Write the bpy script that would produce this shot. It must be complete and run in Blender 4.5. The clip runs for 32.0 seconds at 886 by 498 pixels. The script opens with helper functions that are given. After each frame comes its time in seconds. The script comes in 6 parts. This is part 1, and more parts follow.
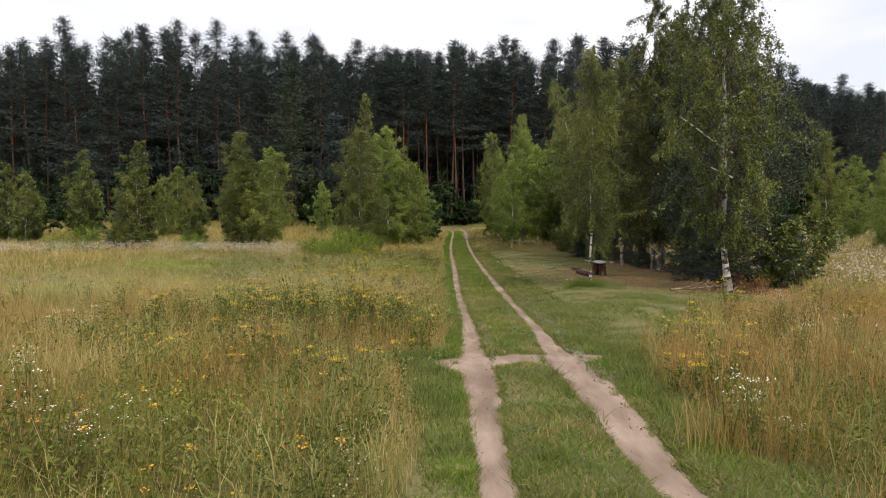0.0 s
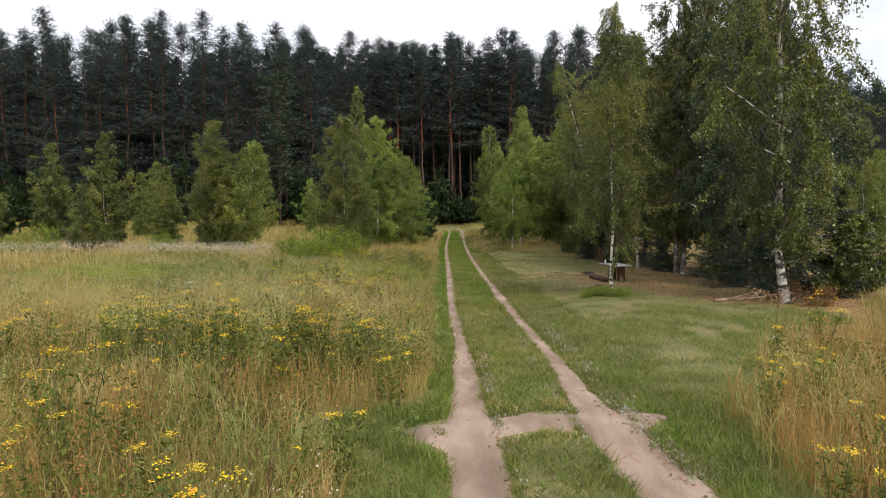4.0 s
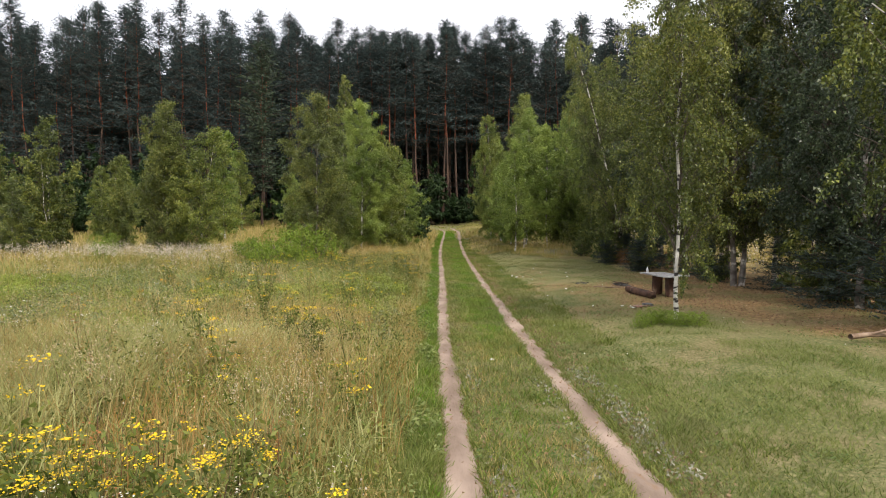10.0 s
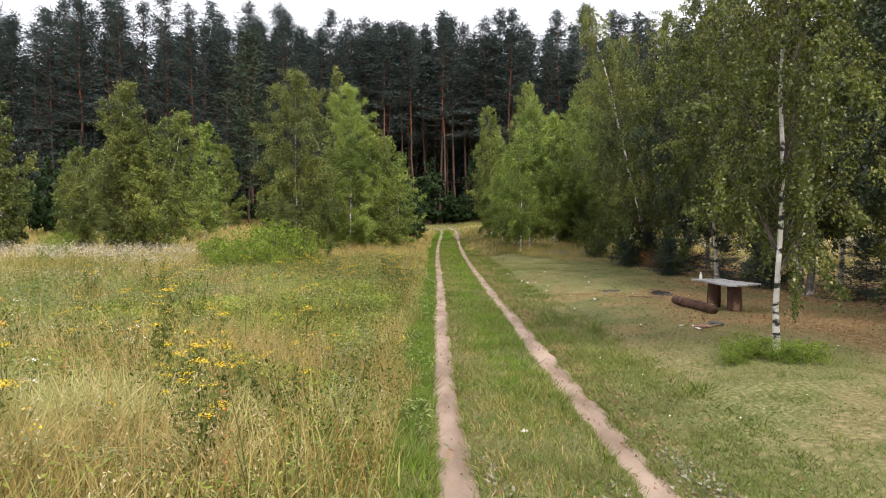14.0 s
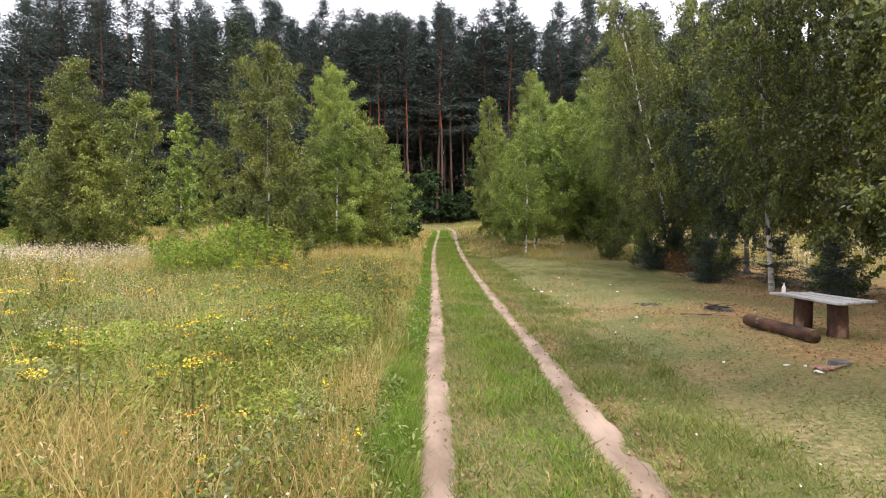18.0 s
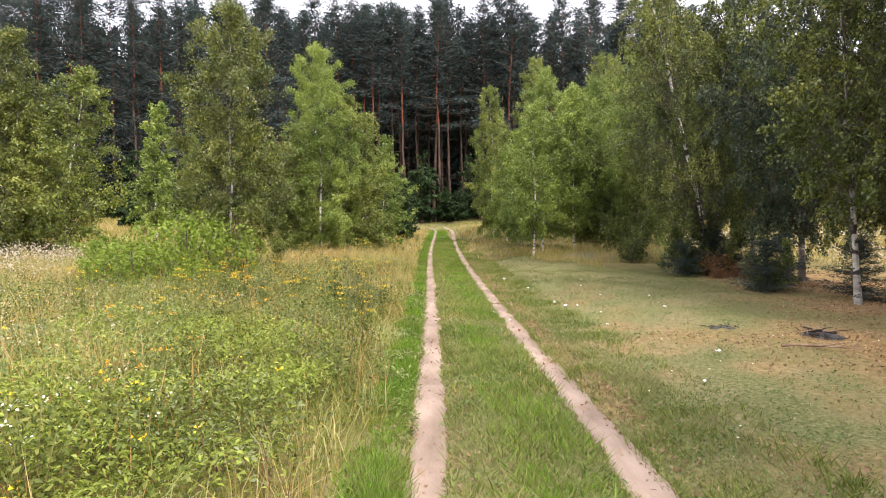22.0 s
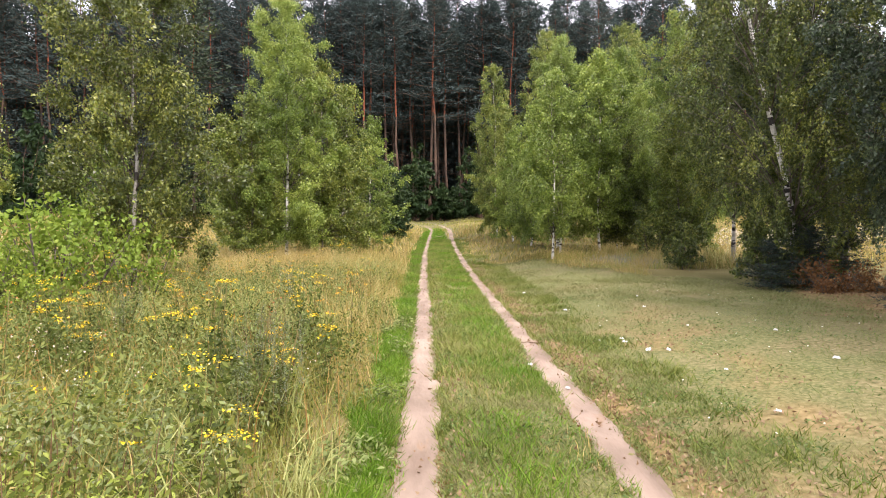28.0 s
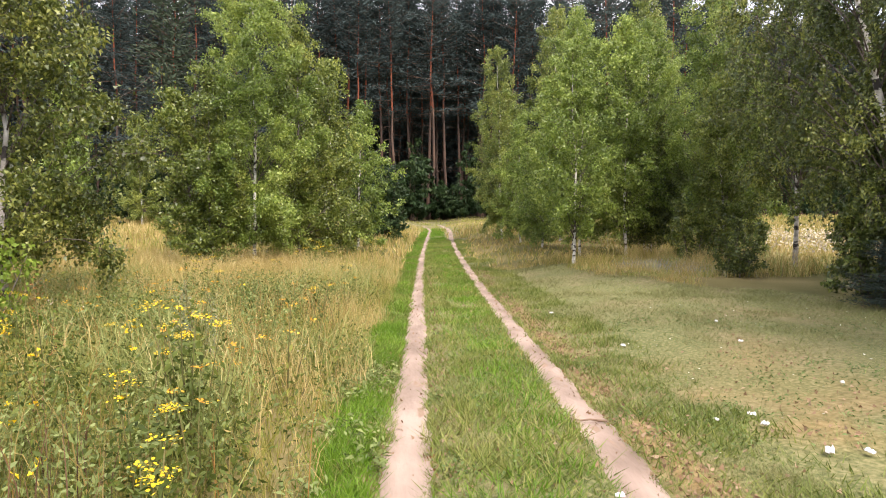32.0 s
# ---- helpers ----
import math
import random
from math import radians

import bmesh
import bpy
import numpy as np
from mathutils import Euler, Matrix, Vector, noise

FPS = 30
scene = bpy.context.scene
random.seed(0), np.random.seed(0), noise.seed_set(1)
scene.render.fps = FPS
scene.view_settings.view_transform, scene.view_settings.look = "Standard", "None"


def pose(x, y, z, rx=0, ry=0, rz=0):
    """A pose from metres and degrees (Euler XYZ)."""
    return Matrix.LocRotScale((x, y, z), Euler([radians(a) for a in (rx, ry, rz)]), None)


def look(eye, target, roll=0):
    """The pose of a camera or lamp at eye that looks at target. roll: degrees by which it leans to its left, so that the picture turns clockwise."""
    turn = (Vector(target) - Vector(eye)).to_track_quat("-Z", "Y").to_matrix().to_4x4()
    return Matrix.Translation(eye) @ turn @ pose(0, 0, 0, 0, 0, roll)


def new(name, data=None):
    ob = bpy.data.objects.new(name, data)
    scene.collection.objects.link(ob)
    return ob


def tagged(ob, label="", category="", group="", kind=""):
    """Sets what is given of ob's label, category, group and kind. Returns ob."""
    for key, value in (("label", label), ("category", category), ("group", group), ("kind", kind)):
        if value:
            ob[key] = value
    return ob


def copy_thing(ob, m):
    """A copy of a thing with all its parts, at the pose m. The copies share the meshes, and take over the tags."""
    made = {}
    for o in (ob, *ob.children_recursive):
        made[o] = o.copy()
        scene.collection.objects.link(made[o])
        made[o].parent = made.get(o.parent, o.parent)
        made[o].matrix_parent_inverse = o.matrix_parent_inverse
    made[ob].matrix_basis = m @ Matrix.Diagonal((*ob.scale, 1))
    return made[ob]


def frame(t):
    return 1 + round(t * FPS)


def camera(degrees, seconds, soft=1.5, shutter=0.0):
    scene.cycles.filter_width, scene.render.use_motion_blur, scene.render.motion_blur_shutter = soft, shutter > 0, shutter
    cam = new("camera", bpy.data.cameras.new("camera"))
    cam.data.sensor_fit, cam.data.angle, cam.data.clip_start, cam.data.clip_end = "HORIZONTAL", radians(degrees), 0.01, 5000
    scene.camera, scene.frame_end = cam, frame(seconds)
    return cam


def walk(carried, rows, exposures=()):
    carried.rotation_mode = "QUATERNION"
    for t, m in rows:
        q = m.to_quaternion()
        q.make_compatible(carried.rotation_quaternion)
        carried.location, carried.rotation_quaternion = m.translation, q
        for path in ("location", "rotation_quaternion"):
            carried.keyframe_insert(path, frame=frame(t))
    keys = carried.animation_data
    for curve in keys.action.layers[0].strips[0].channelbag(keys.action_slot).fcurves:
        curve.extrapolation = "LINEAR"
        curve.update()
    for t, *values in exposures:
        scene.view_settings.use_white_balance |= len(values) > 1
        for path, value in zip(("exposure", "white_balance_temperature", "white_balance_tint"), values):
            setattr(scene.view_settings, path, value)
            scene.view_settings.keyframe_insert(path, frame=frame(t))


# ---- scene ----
cam = camera(72.0, 32.0, soft=1.0)
EYE, TILT, LEAN, TURN = 2.1, -2.3, 0.0, 0.0
EXPOSURES = [(0.0, 0.09, 6480, 15), (6.0, 0.29, 6380, 14), (13.0, 0.63, 6380, 14), (19.0, 1.0, 6350, 17), (25.0, 1.27, 6300, 20), (32.0, 1.29, 6300, 20)]
ROWS = [
    (0.0, 0.0, 0.0, 0.0, 0.0, 0.0, -0.0),
    (0.5, 0.0272, 0.425, 0.0097, -0.022, -0.0, 0.0),
    (1.0, 0.0349, 0.853, 0.0213, -0.051, -0.007, 0.01),
    (1.5, 0.0543, 1.275, 0.0175, -0.073, -0.007, 0.03),
    (2.0, 0.0815, 1.69, 0.0213, -0.103, -0.007, 0.04),
    (2.5, 0.1048, 2.099, 0.033, -0.125, -0.007, 0.07),
    (3.0, 0.1397, 2.516, 0.0407, -0.154, -0.007, 0.09),
    (3.5, 0.1707, 2.944, 0.0446, -0.184, -0.022, 0.09),
    (5.5, 0.2483, 4.588, 0.066, -0.367, -0.0, 0.04),
    (6.0, 0.2755, 5.003, 0.0795, -0.397, 0.015, 0.06),
    (6.5, 0.2929, 5.433, 0.0892, -0.419, 0.007, 0.1),
    (7.0, 0.3162, 5.866, 0.0815, -0.463, 0.022, 0.09),
    (7.5, 0.3376, 6.296, 0.0873, -0.485, 0.022, 0.11),
    (8.0, 0.3337, 6.729, 0.0892, -0.507, 0.022, 0.14),
    (8.5, 0.322, 7.152, 0.1028, -0.536, 0.015, 0.12),
    (9.0, 0.3162, 7.571, 0.1242, -0.573, 0.022, 0.12),
    (9.5, 0.3123, 7.978, 0.1377, -0.603, 0.037, 0.11),
    (10.0, 0.3376, 8.39, 0.1494, -0.632, 0.051, 0.1),
    (10.5, 0.3492, 8.801, 0.1436, -0.669, 0.059, 0.12),
    (11.0, 0.3395, 9.213, 0.1455, -0.698, 0.073, 0.11),
    (11.5, 0.3337, 9.625, 0.1455, -0.735, 0.081, 0.09),
    (12.0, 0.3337, 10.037, 0.1513, -0.772, 0.088, 0.1),
    (12.5, 0.3376, 10.478, 0.1552, -0.816, 0.103, 0.13),
    (13.0, 0.3337, 10.916, 0.1494, -0.86, 0.088, 0.11),
    (13.5, 0.3356, 11.338, 0.1494, -0.897, 0.081, 0.13),
    (14.0, 0.3376, 11.753, 0.1533, -0.933, 0.088, 0.12),
    (14.5, 0.3337, 12.167, 0.1746, -0.977, 0.096, 0.1),
    (16.5, 0.3802, 13.767, 0.1824, -1.095, 0.103, 0.07),
    (17.0, 0.3919, 14.166, 0.1921, -1.139, 0.103, 0.07),
    (17.5, 0.4035, 14.535, 0.1921, -1.161, 0.118, 0.08),
    (18.0, 0.4152, 14.934, 0.1998, -1.19, 0.118, 0.07),
    (18.5, 0.4249, 15.335, 0.2037, -1.213, 0.125, 0.06),
    (19.0, 0.4384, 15.726, 0.2076, -1.227, 0.14, 0.07),
    (19.5, 0.4462, 16.117, 0.2173, -1.264, 0.14, 0.12),
    (20.0, 0.4559, 16.513, 0.2289, -1.301, 0.132, 0.13),
    (20.5, 0.4617, 16.914, 0.2347, -1.337, 0.132, 0.12),
    (21.0, 0.4637, 17.318, 0.2386, -1.382, 0.14, 0.1),
    (21.5, 0.4675, 17.711, 0.2425, -1.418, 0.14, 0.12),
    (22.0, 0.4695, 18.107, 0.2483, -1.448, 0.14, 0.1),
    (22.5, 0.4792, 18.503, 0.258, -1.492, 0.132, 0.1),
    (23.0, 0.485, 18.902, 0.2658, -1.529, 0.14, 0.14),
    (23.5, 0.4966, 19.303, 0.2697, -1.565, 0.147, 0.13),
    (24.0, 0.4947, 19.696, 0.2774, -1.602, 0.154, 0.12),
    (24.5, 0.4947, 20.095, 0.2891, -1.631, 0.154, 0.11),
    (25.0, 0.4947, 20.494, 0.2968, -1.661, 0.162, 0.11),
    (25.5, 0.5025, 20.898, 0.3046, -1.705, 0.154, 0.09),
    (27.5, 0.5451, 22.577, 0.3279, -1.808, 0.103, 0.06),
    (28.0, 0.5548, 23.012, 0.3337, -1.83, 0.103, 0.07),
    (28.5, 0.5665, 23.421, 0.3434, -1.852, 0.088, 0.08),
    (29.0, 0.5723, 23.833, 0.3589, -1.874, 0.081, 0.09),
    (29.5, 0.5898, 24.253, 0.3744, -1.903, 0.096, 0.09),
    (30.0, 0.6014, 24.678, 0.3783, -1.925, 0.11, 0.11),
    (30.5, 0.6092, 25.106, 0.3822, -1.933, 0.118, 0.12),
    (31.0, 0.6189, 25.528, 0.3977, -1.918, 0.125, 0.14),
    (31.5, 0.6305, 25.945, 0.4035, -1.925, 0.132, 0.15),
    (32.0, 0.6441, 26.36, 0.421, -1.94, 0.125, 0.15),
]
walk(cam, [(t, pose(0, 0, EYE, TILT, LEAN, TURN) @ pose(x, y, z, 90 + pitch, roll, yaw)) for t, x, y, z, yaw, pitch, roll in ROWS], EXPOSURES)

# ---- world, sun, exposure ----
SUN_EL, SUN_AZ = radians(52), radians(150)   # azimuth clockwise from +y
world = bpy.data.worlds.new("overcast_sky")
scene.world = world
world.use_nodes = True
wn, wl = world.node_tree.nodes, world.node_tree.links
wn.clear()
w_out = wn.new("ShaderNodeOutputWorld")
w_sky = wn.new("ShaderNodeTexSky")
w_sky.sky_type, w_sky.sun_disc = "NISHITA", False
w_sky.sun_elevation, w_sky.sun_rotation = SUN_EL, SUN_AZ
w_bg = wn.new("ShaderNodeBackground")
w_bg.inputs["Strength"].default_value = 0.10
w_cloud = wn.new("ShaderNodeBackground")
w_cloud.inputs["Strength"].default_value = 1.14
w_co = wn.new("ShaderNodeTexCoord")
w_map = wn.new("ShaderNodeMapping")
w_map.inputs["Scale"].default_value = (1, 1, 3.5)
w_noise = wn.new("ShaderNodeTexNoise")
w_noise.inputs["Scale"].default_value, w_noise.inputs["Detail"].default_value = 2.2, 5
w_ramp = wn.new("ShaderNodeValToRGB")
w_ramp.color_ramp.elements[0].position, w_ramp.color_ramp.elements[0].color = 0.36, (0.80, 0.84, 0.89, 1)
w_ramp.color_ramp.elements[1].position, w_ramp.color_ramp.elements[1].color = 0.56, (1.0, 1.0, 1.0, 1)
w_mix = wn.new("ShaderNodeMixShader")
w_mix.inputs[0].default_value = 0.85
wl.new(w_co.outputs["Generated"], w_map.inputs["Vector"])
wl.new(w_map.outputs[0], w_noise.inputs["Vector"])
wl.new(w_noise.outputs["Fac"], w_ramp.inputs[0])
wl.new(w_ramp.outputs[0], w_cloud.inputs["Color"])
wl.new(w_sky.outputs[0], w_bg.inputs["Color"])
wl.new(w_bg.outputs[0], w_mix.inputs[1])
wl.new(w_cloud.outputs[0], w_mix.inputs[2])
wl.new(w_mix.outputs[0], w_out.inputs[0])

sun = new("sun", bpy.data.lights.new("sun", "SUN"))
sun.data.energy, sun.data.angle, sun.data.color = 2.7, radians(18), (1.0, 0.92, 0.78)
sun.matrix_world = look((60 * math.sin(SUN_AZ), 60 * math.cos(SUN_AZ), 60 * math.tan(SUN_EL)), (0, 0, 0))
sun.location.y += 20


# ---- materials ----
def leaf_mat(name, a, b, c, rough=0.55, glow=0.3, spread=0.5, sheen=0.25, vary=0.55):
    """Foliage: colour varies from leaf to leaf and in patches; light passes through."""
    m = bpy.data.materials.new(name)
    m.use_nodes = True
    n, l = m.node_tree.nodes, m.node_tree.links
    n.clear()
    out = n.new("ShaderNodeOutputMaterial")
    geo = n.new("ShaderNodeNewGeometry")
    tex = n.new("ShaderNodeTexNoise")
    tex.inputs["Scale"].default_value, tex.inputs["Detail"].default_value = spread, 3
    l.new(geo.outputs["Position"], tex.inputs["Vector"])
    ramp = n.new("ShaderNodeValToRGB")
    e = ramp.color_ramp.elements
    e[0].position, e[0].color = 0.0, (*a, 1)
    e[1].position, e[1].color = 1.0, (*c, 1)
    k = e.new(0.55)
    k.color = (*b, 1)
    add = n.new("ShaderNodeMath")
    add.operation = "MULTIPLY_ADD"
    add.inputs[1].default_value = vary
    sub = n.new("ShaderNodeMapRange")
    sub.inputs["From Min"].default_value, sub.inputs["From Max"].default_value = 0.3, 0.7
    sub.inputs["To Min"].default_value, sub.inputs["To Max"].default_value = 0.0, 0.45
    l.new(tex.outputs["Fac"], sub.inputs["Value"])
    l.new(geo.outputs["Random Per Island"], add.inputs[0])
    l.new(sub.outputs[0], add.inputs[2])
    l.new(add.outputs[0], ramp.inputs[0])
    bs = n.new("ShaderNodeBsdfPrincipled")
    bs.inputs["Roughness"].default_value = rough
    bs.inputs["Specular IOR Level"].default_value = sheen
    l.new(ramp.outputs[0], bs.inputs["Base Color"])
    tr = n.new("ShaderNodeBsdfTranslucent")
    l.new(ramp.outputs[0], tr.inputs["Color"])
    mx = n.new("ShaderNodeMixShader")
    mx.inputs[0].default_value = glow
    l.new(bs.outputs[0], mx.inputs[1])
    l.new(tr.outputs[0], mx.inputs[2])
    l.new(mx.outputs[0], out.inputs[0])
    return m


def rough_mat(name, a, b, scale=4.0, rough=0.85, bump=0.3, stretch=(1, 1, 1), spots=None, low=0.35, high=0.65, spot_scale=14.0, spot_at=0.62, metal=0.0):
    """A matt surface: two colours by coarse noise, fine grain, relief, and optional spots of a third colour."""
    m = bpy.data.materials.new(name)
    m.use_nodes = True
    n, l = m.node_tree.nodes, m.node_tree.links
    bs = n["Principled BSDF"]
    bs.inputs["Roughness"].default_value, bs.inputs["Metallic"].default_value = rough, metal
    bs.inputs["Specular IOR Level"].default_value = 0.25
    co = n.new("ShaderNodeTexCoord")
    mp = n.new("ShaderNodeMapping")
    mp.inputs["Scale"].default_value = stretch
    l.new(co.outputs["Object"], mp.inputs["Vector"])
    t1, t2 = n.new("ShaderNodeTexNoise"), n.new("ShaderNodeTexNoise")
    t1.inputs["Scale"].default_value, t1.inputs["Detail"].default_value = scale, 6
    t2.inputs["Scale"].default_value, t2.inputs["Detail"].default_value = scale * 9, 4
    l.new(mp.outputs[0], t1.inputs["Vector"])
    l.new(mp.outputs[0], t2.inputs["Vector"])
    r = n.new("ShaderNodeValToRGB")
    r.color_ramp.elements[0].position, r.color_ramp.elements[0].color = low, (*a, 1)
    r.color_ramp.elements[1].position, r.color_ramp.elements[1].color = high, (*b, 1)
    l.new(t1.outputs["Fac"], r.inputs[0])
    col = r.outputs[0]
    if spots:
        t3 = n.new("ShaderNodeTexNoise")
        t3.inputs["Scale"].default_value, t3.inputs["Detail"].default_value = spot_scale, 3
        l.new(mp.outputs[0], t3.inputs["Vector"])
        r3 = n.new("ShaderNodeValToRGB")
        r3.color_ramp.elements[0].position, r3.color_ramp.elements[1].position = spot_at - 0.03, spot_at + 0.03
        l.new(t3.outputs["Fac"], r3.inputs[0])
        mx = n.new("ShaderNodeMix")
        mx.data_type = "RGBA"
        mx.inputs[7].default_value = (*spots, 1)
        l.new(r3.outputs[0], mx.inputs[0])
        l.new(col, mx.inputs[6])
        col = mx.outputs[2]
    l.new(col, bs.inputs["Base Color"])
    bp = n.new("ShaderNodeBump")
    bp.inputs["Strength"].default_value, bp.inputs["Distance"].default_value = bump, 0.02
    l.new(t2.outputs["Fac"], bp.inputs["Height"])
    l.new(bp.outputs[0], bs.inputs["Normal"])
    return m


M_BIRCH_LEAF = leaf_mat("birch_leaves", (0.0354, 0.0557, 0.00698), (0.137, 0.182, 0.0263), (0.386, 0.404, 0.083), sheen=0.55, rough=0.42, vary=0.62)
# brighter copy of the birch leaves, sunlight put into the colour
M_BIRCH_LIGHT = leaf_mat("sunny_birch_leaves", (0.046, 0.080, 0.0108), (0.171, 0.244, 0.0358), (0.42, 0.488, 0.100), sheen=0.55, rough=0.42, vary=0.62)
# dark birch leaves: the grove's shaded side is put into the colour
M_BIRCH_DARK = leaf_mat("shade_dark_birch_leaves", (0.019, 0.0316, 0.00582), (0.0857, 0.117, 0.0197), (0.345, 0.363, 0.0721), sheen=0.55, rough=0.42, vary=0.62)
# darker copy of the birch leaves, shade put into the colour
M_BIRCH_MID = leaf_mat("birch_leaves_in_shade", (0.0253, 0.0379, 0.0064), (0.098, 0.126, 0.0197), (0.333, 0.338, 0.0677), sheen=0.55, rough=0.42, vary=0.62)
# bluish and yellowing leaf hues, darkened further to carry the grove's shade
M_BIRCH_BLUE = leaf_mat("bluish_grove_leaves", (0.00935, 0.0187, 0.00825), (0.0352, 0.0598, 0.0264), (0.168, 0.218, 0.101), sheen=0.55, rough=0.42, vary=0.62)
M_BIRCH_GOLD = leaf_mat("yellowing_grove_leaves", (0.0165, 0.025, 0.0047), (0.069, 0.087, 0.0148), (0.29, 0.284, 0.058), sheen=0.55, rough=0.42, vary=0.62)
M_SHRUB_LEAF = leaf_mat("shrub_leaves", (0.014, 0.032, 0.012), (0.03, 0.058, 0.018), (0.065, 0.098, 0.03))
M_BUSH_LEAF = leaf_mat("young_bush_leaves", (0.1, 0.165, 0.016), (0.18, 0.255, 0.03), (0.32, 0.37, 0.06))
M_NEEDLE = leaf_mat("pine_needles", (0.019, 0.029, 0.027), (0.062, 0.085, 0.079), (0.150, 0.184, 0.163), glow=0.08, spread=0.12, sheen=0.1, rough=0.8, vary=0.3)
M_NEEDLE_LIGHT = leaf_mat("light_pine_needles", (0.0216, 0.0312, 0.0194), (0.0631, 0.0842, 0.0517), (0.14, 0.166, 0.101), glow=0.1, spread=0.2, sheen=0.1, rough=0.8, vary=0.3)
M_NEEDLE_BLUE = leaf_mat("young_pine_needles", (0.018, 0.031, 0.024), (0.038, 0.058, 0.046), (0.078, 0.102, 0.08), glow=0.08)
M_GRASS_GREEN = leaf_mat("green_grass", (0.112, 0.126, 0.0204), (0.261, 0.261, 0.0522), (0.475, 0.416, 0.135), spread=0.35, glow=0.35)
M_GRASS_LAWN = leaf_mat("short_grass", (0.0646, 0.0952, 0.015), (0.166, 0.204, 0.038), (0.367, 0.335, 0.113), spread=0.45, glow=0.3)
M_GRASS_VERGE = leaf_mat("lush_verge_grass", (0.06, 0.14, 0.008), (0.135, 0.25, 0.016), (0.26, 0.36, 0.045), spread=0.6, glow=0.35)
M_GRASS_CLEAR = leaf_mat("thin_clearing_grass", (0.135, 0.15, 0.048), (0.23, 0.232, 0.088), (0.365, 0.33, 0.155), spread=0.45, glow=0.3)
M_GRASS_DRY = leaf_mat("dry_grass", (0.224, 0.163, 0.051), (0.446, 0.342, 0.122), (0.68, 0.551, 0.27), spread=0.3, glow=0.3)
M_GRASS_STRAW = leaf_mat("rusty_dry_grass", (0.28, 0.15, 0.045), (0.41, 0.235, 0.075), (0.54, 0.35, 0.135), spread=0.5, glow=0.3)
M_HERB = leaf_mat("meadow_herb_leaves", (0.033, 0.052, 0.0095), (0.125, 0.158, 0.029), (0.31, 0.315, 0.068), spread=0.5, glow=0.3)
M_BROAD = leaf_mat("low_herb_leaves", (0.0816, 0.112, 0.0272), (0.19, 0.237, 0.0712), (0.356, 0.4, 0.151), spread=0.7, glow=0.3)
M_YELLOW = leaf_mat("yellow_blossom", (0.58, 0.36, 0.01), (0.75, 0.52, 0.015), (0.86, 0.68, 0.05), rough=0.7, glow=0.15)
M_WHITE_FL = leaf_mat("white_blossom", (0.62, 0.60, 0.50), (0.76, 0.75, 0.66), (0.86, 0.86, 0.80), rough=0.7, glow=0.15)
M_PALE_FL = leaf_mat("faded_white_blossom", (0.4, 0.34, 0.24), (0.56, 0.49, 0.37), (0.7, 0.64, 0.53), rough=0.7, glow=0.2)
M_MUGWORT = leaf_mat("silvery_herb", (0.12, 0.145, 0.085), (0.195, 0.22, 0.138), (0.29, 0.31, 0.21), glow=0.2)
M_RUST_FL = leaf_mat("rusty_seed_heads", (0.24, 0.08, 0.025), (0.34, 0.13, 0.04), (0.45, 0.22, 0.08), rough=0.8, glow=0.1)
M_CARPET = leaf_mat("yellow_green_herb_leaves", (0.103, 0.147, 0.0195), (0.268, 0.328, 0.052), (0.48, 0.53, 0.13), spread=0.8, glow=0.35)
M_CARPET_GREY = leaf_mat("grey_green_herb_leaves", (0.102, 0.126, 0.051), (0.223, 0.261, 0.119), (0.389, 0.41, 0.216), spread=0.8, glow=0.3)
M_GOLD_FL = leaf_mat("withered_orange_blossom", (0.42, 0.2, 0.02), (0.6, 0.31, 0.03), (0.72, 0.45, 0.06), rough=0.8, glow=0.15)
M_SEDGE = leaf_mat("pale_arching_grass", (0.129, 0.153, 0.0408), (0.304, 0.332, 0.104), (0.54, 0.529, 0.216), spread=0.6, glow=0.35)
M_GRASS_PASTURE = leaf_mat("pasture_grass", (0.085, 0.125, 0.028), (0.18, 0.222, 0.052), (0.34, 0.35, 0.12), spread=0.6, glow=0.3)
M_PANICLE = leaf_mat("pale_grass_heads", (0.42, 0.30, 0.16), (0.60, 0.47, 0.28), (0.74, 0.62, 0.43), spread=0.5, glow=0.35)
M_SAGE = leaf_mat("sage_green_grass", (0.17, 0.177, 0.0578), (0.389, 0.385, 0.142), (0.626, 0.594, 0.281), spread=0.6, glow=0.35)
M_CLOVER = leaf_mat("clover_leaves", (0.07, 0.115, 0.03), (0.13, 0.185, 0.05), (0.24, 0.29, 0.11), spread=0.9, glow=0.25)
M_DEBRIS = leaf_mat("grey_leaf_debris", (0.20, 0.19, 0.14), (0.31, 0.30, 0.235), (0.45, 0.43, 0.36), rough=0.8, glow=0.1, spread=2)
M_FERN = leaf_mat("rust_orange_bracken", (0.13, 0.065, 0.026), (0.22, 0.11, 0.042), (0.33, 0.19, 0.078), rough=0.8, glow=0.2, spread=2)
M_DEAD_LEAF = leaf_mat("dead_leaves", (0.18, 0.105, 0.055), (0.28, 0.18, 0.105), (0.42, 0.32, 0.21), rough=0.8, glow=0.1, spread=2)
M_STEM = rough_mat("herb_stems", (0.10, 0.11, 0.03), (0.17, 0.13, 0.05), 3)
M_STALK = rough_mat("withered_brown_stalks", (0.07, 0.042, 0.025), (0.19, 0.105, 0.055), 2)
M_BIRCH_BARK = rough_mat("birch_bark", (0.42, 0.39, 0.34), (0.72, 0.69, 0.63), 3.0, 0.7, 0.4, (1, 1, 2.2), (0.035, 0.030, 0.028), spot_scale=4.2, spot_at=0.55)
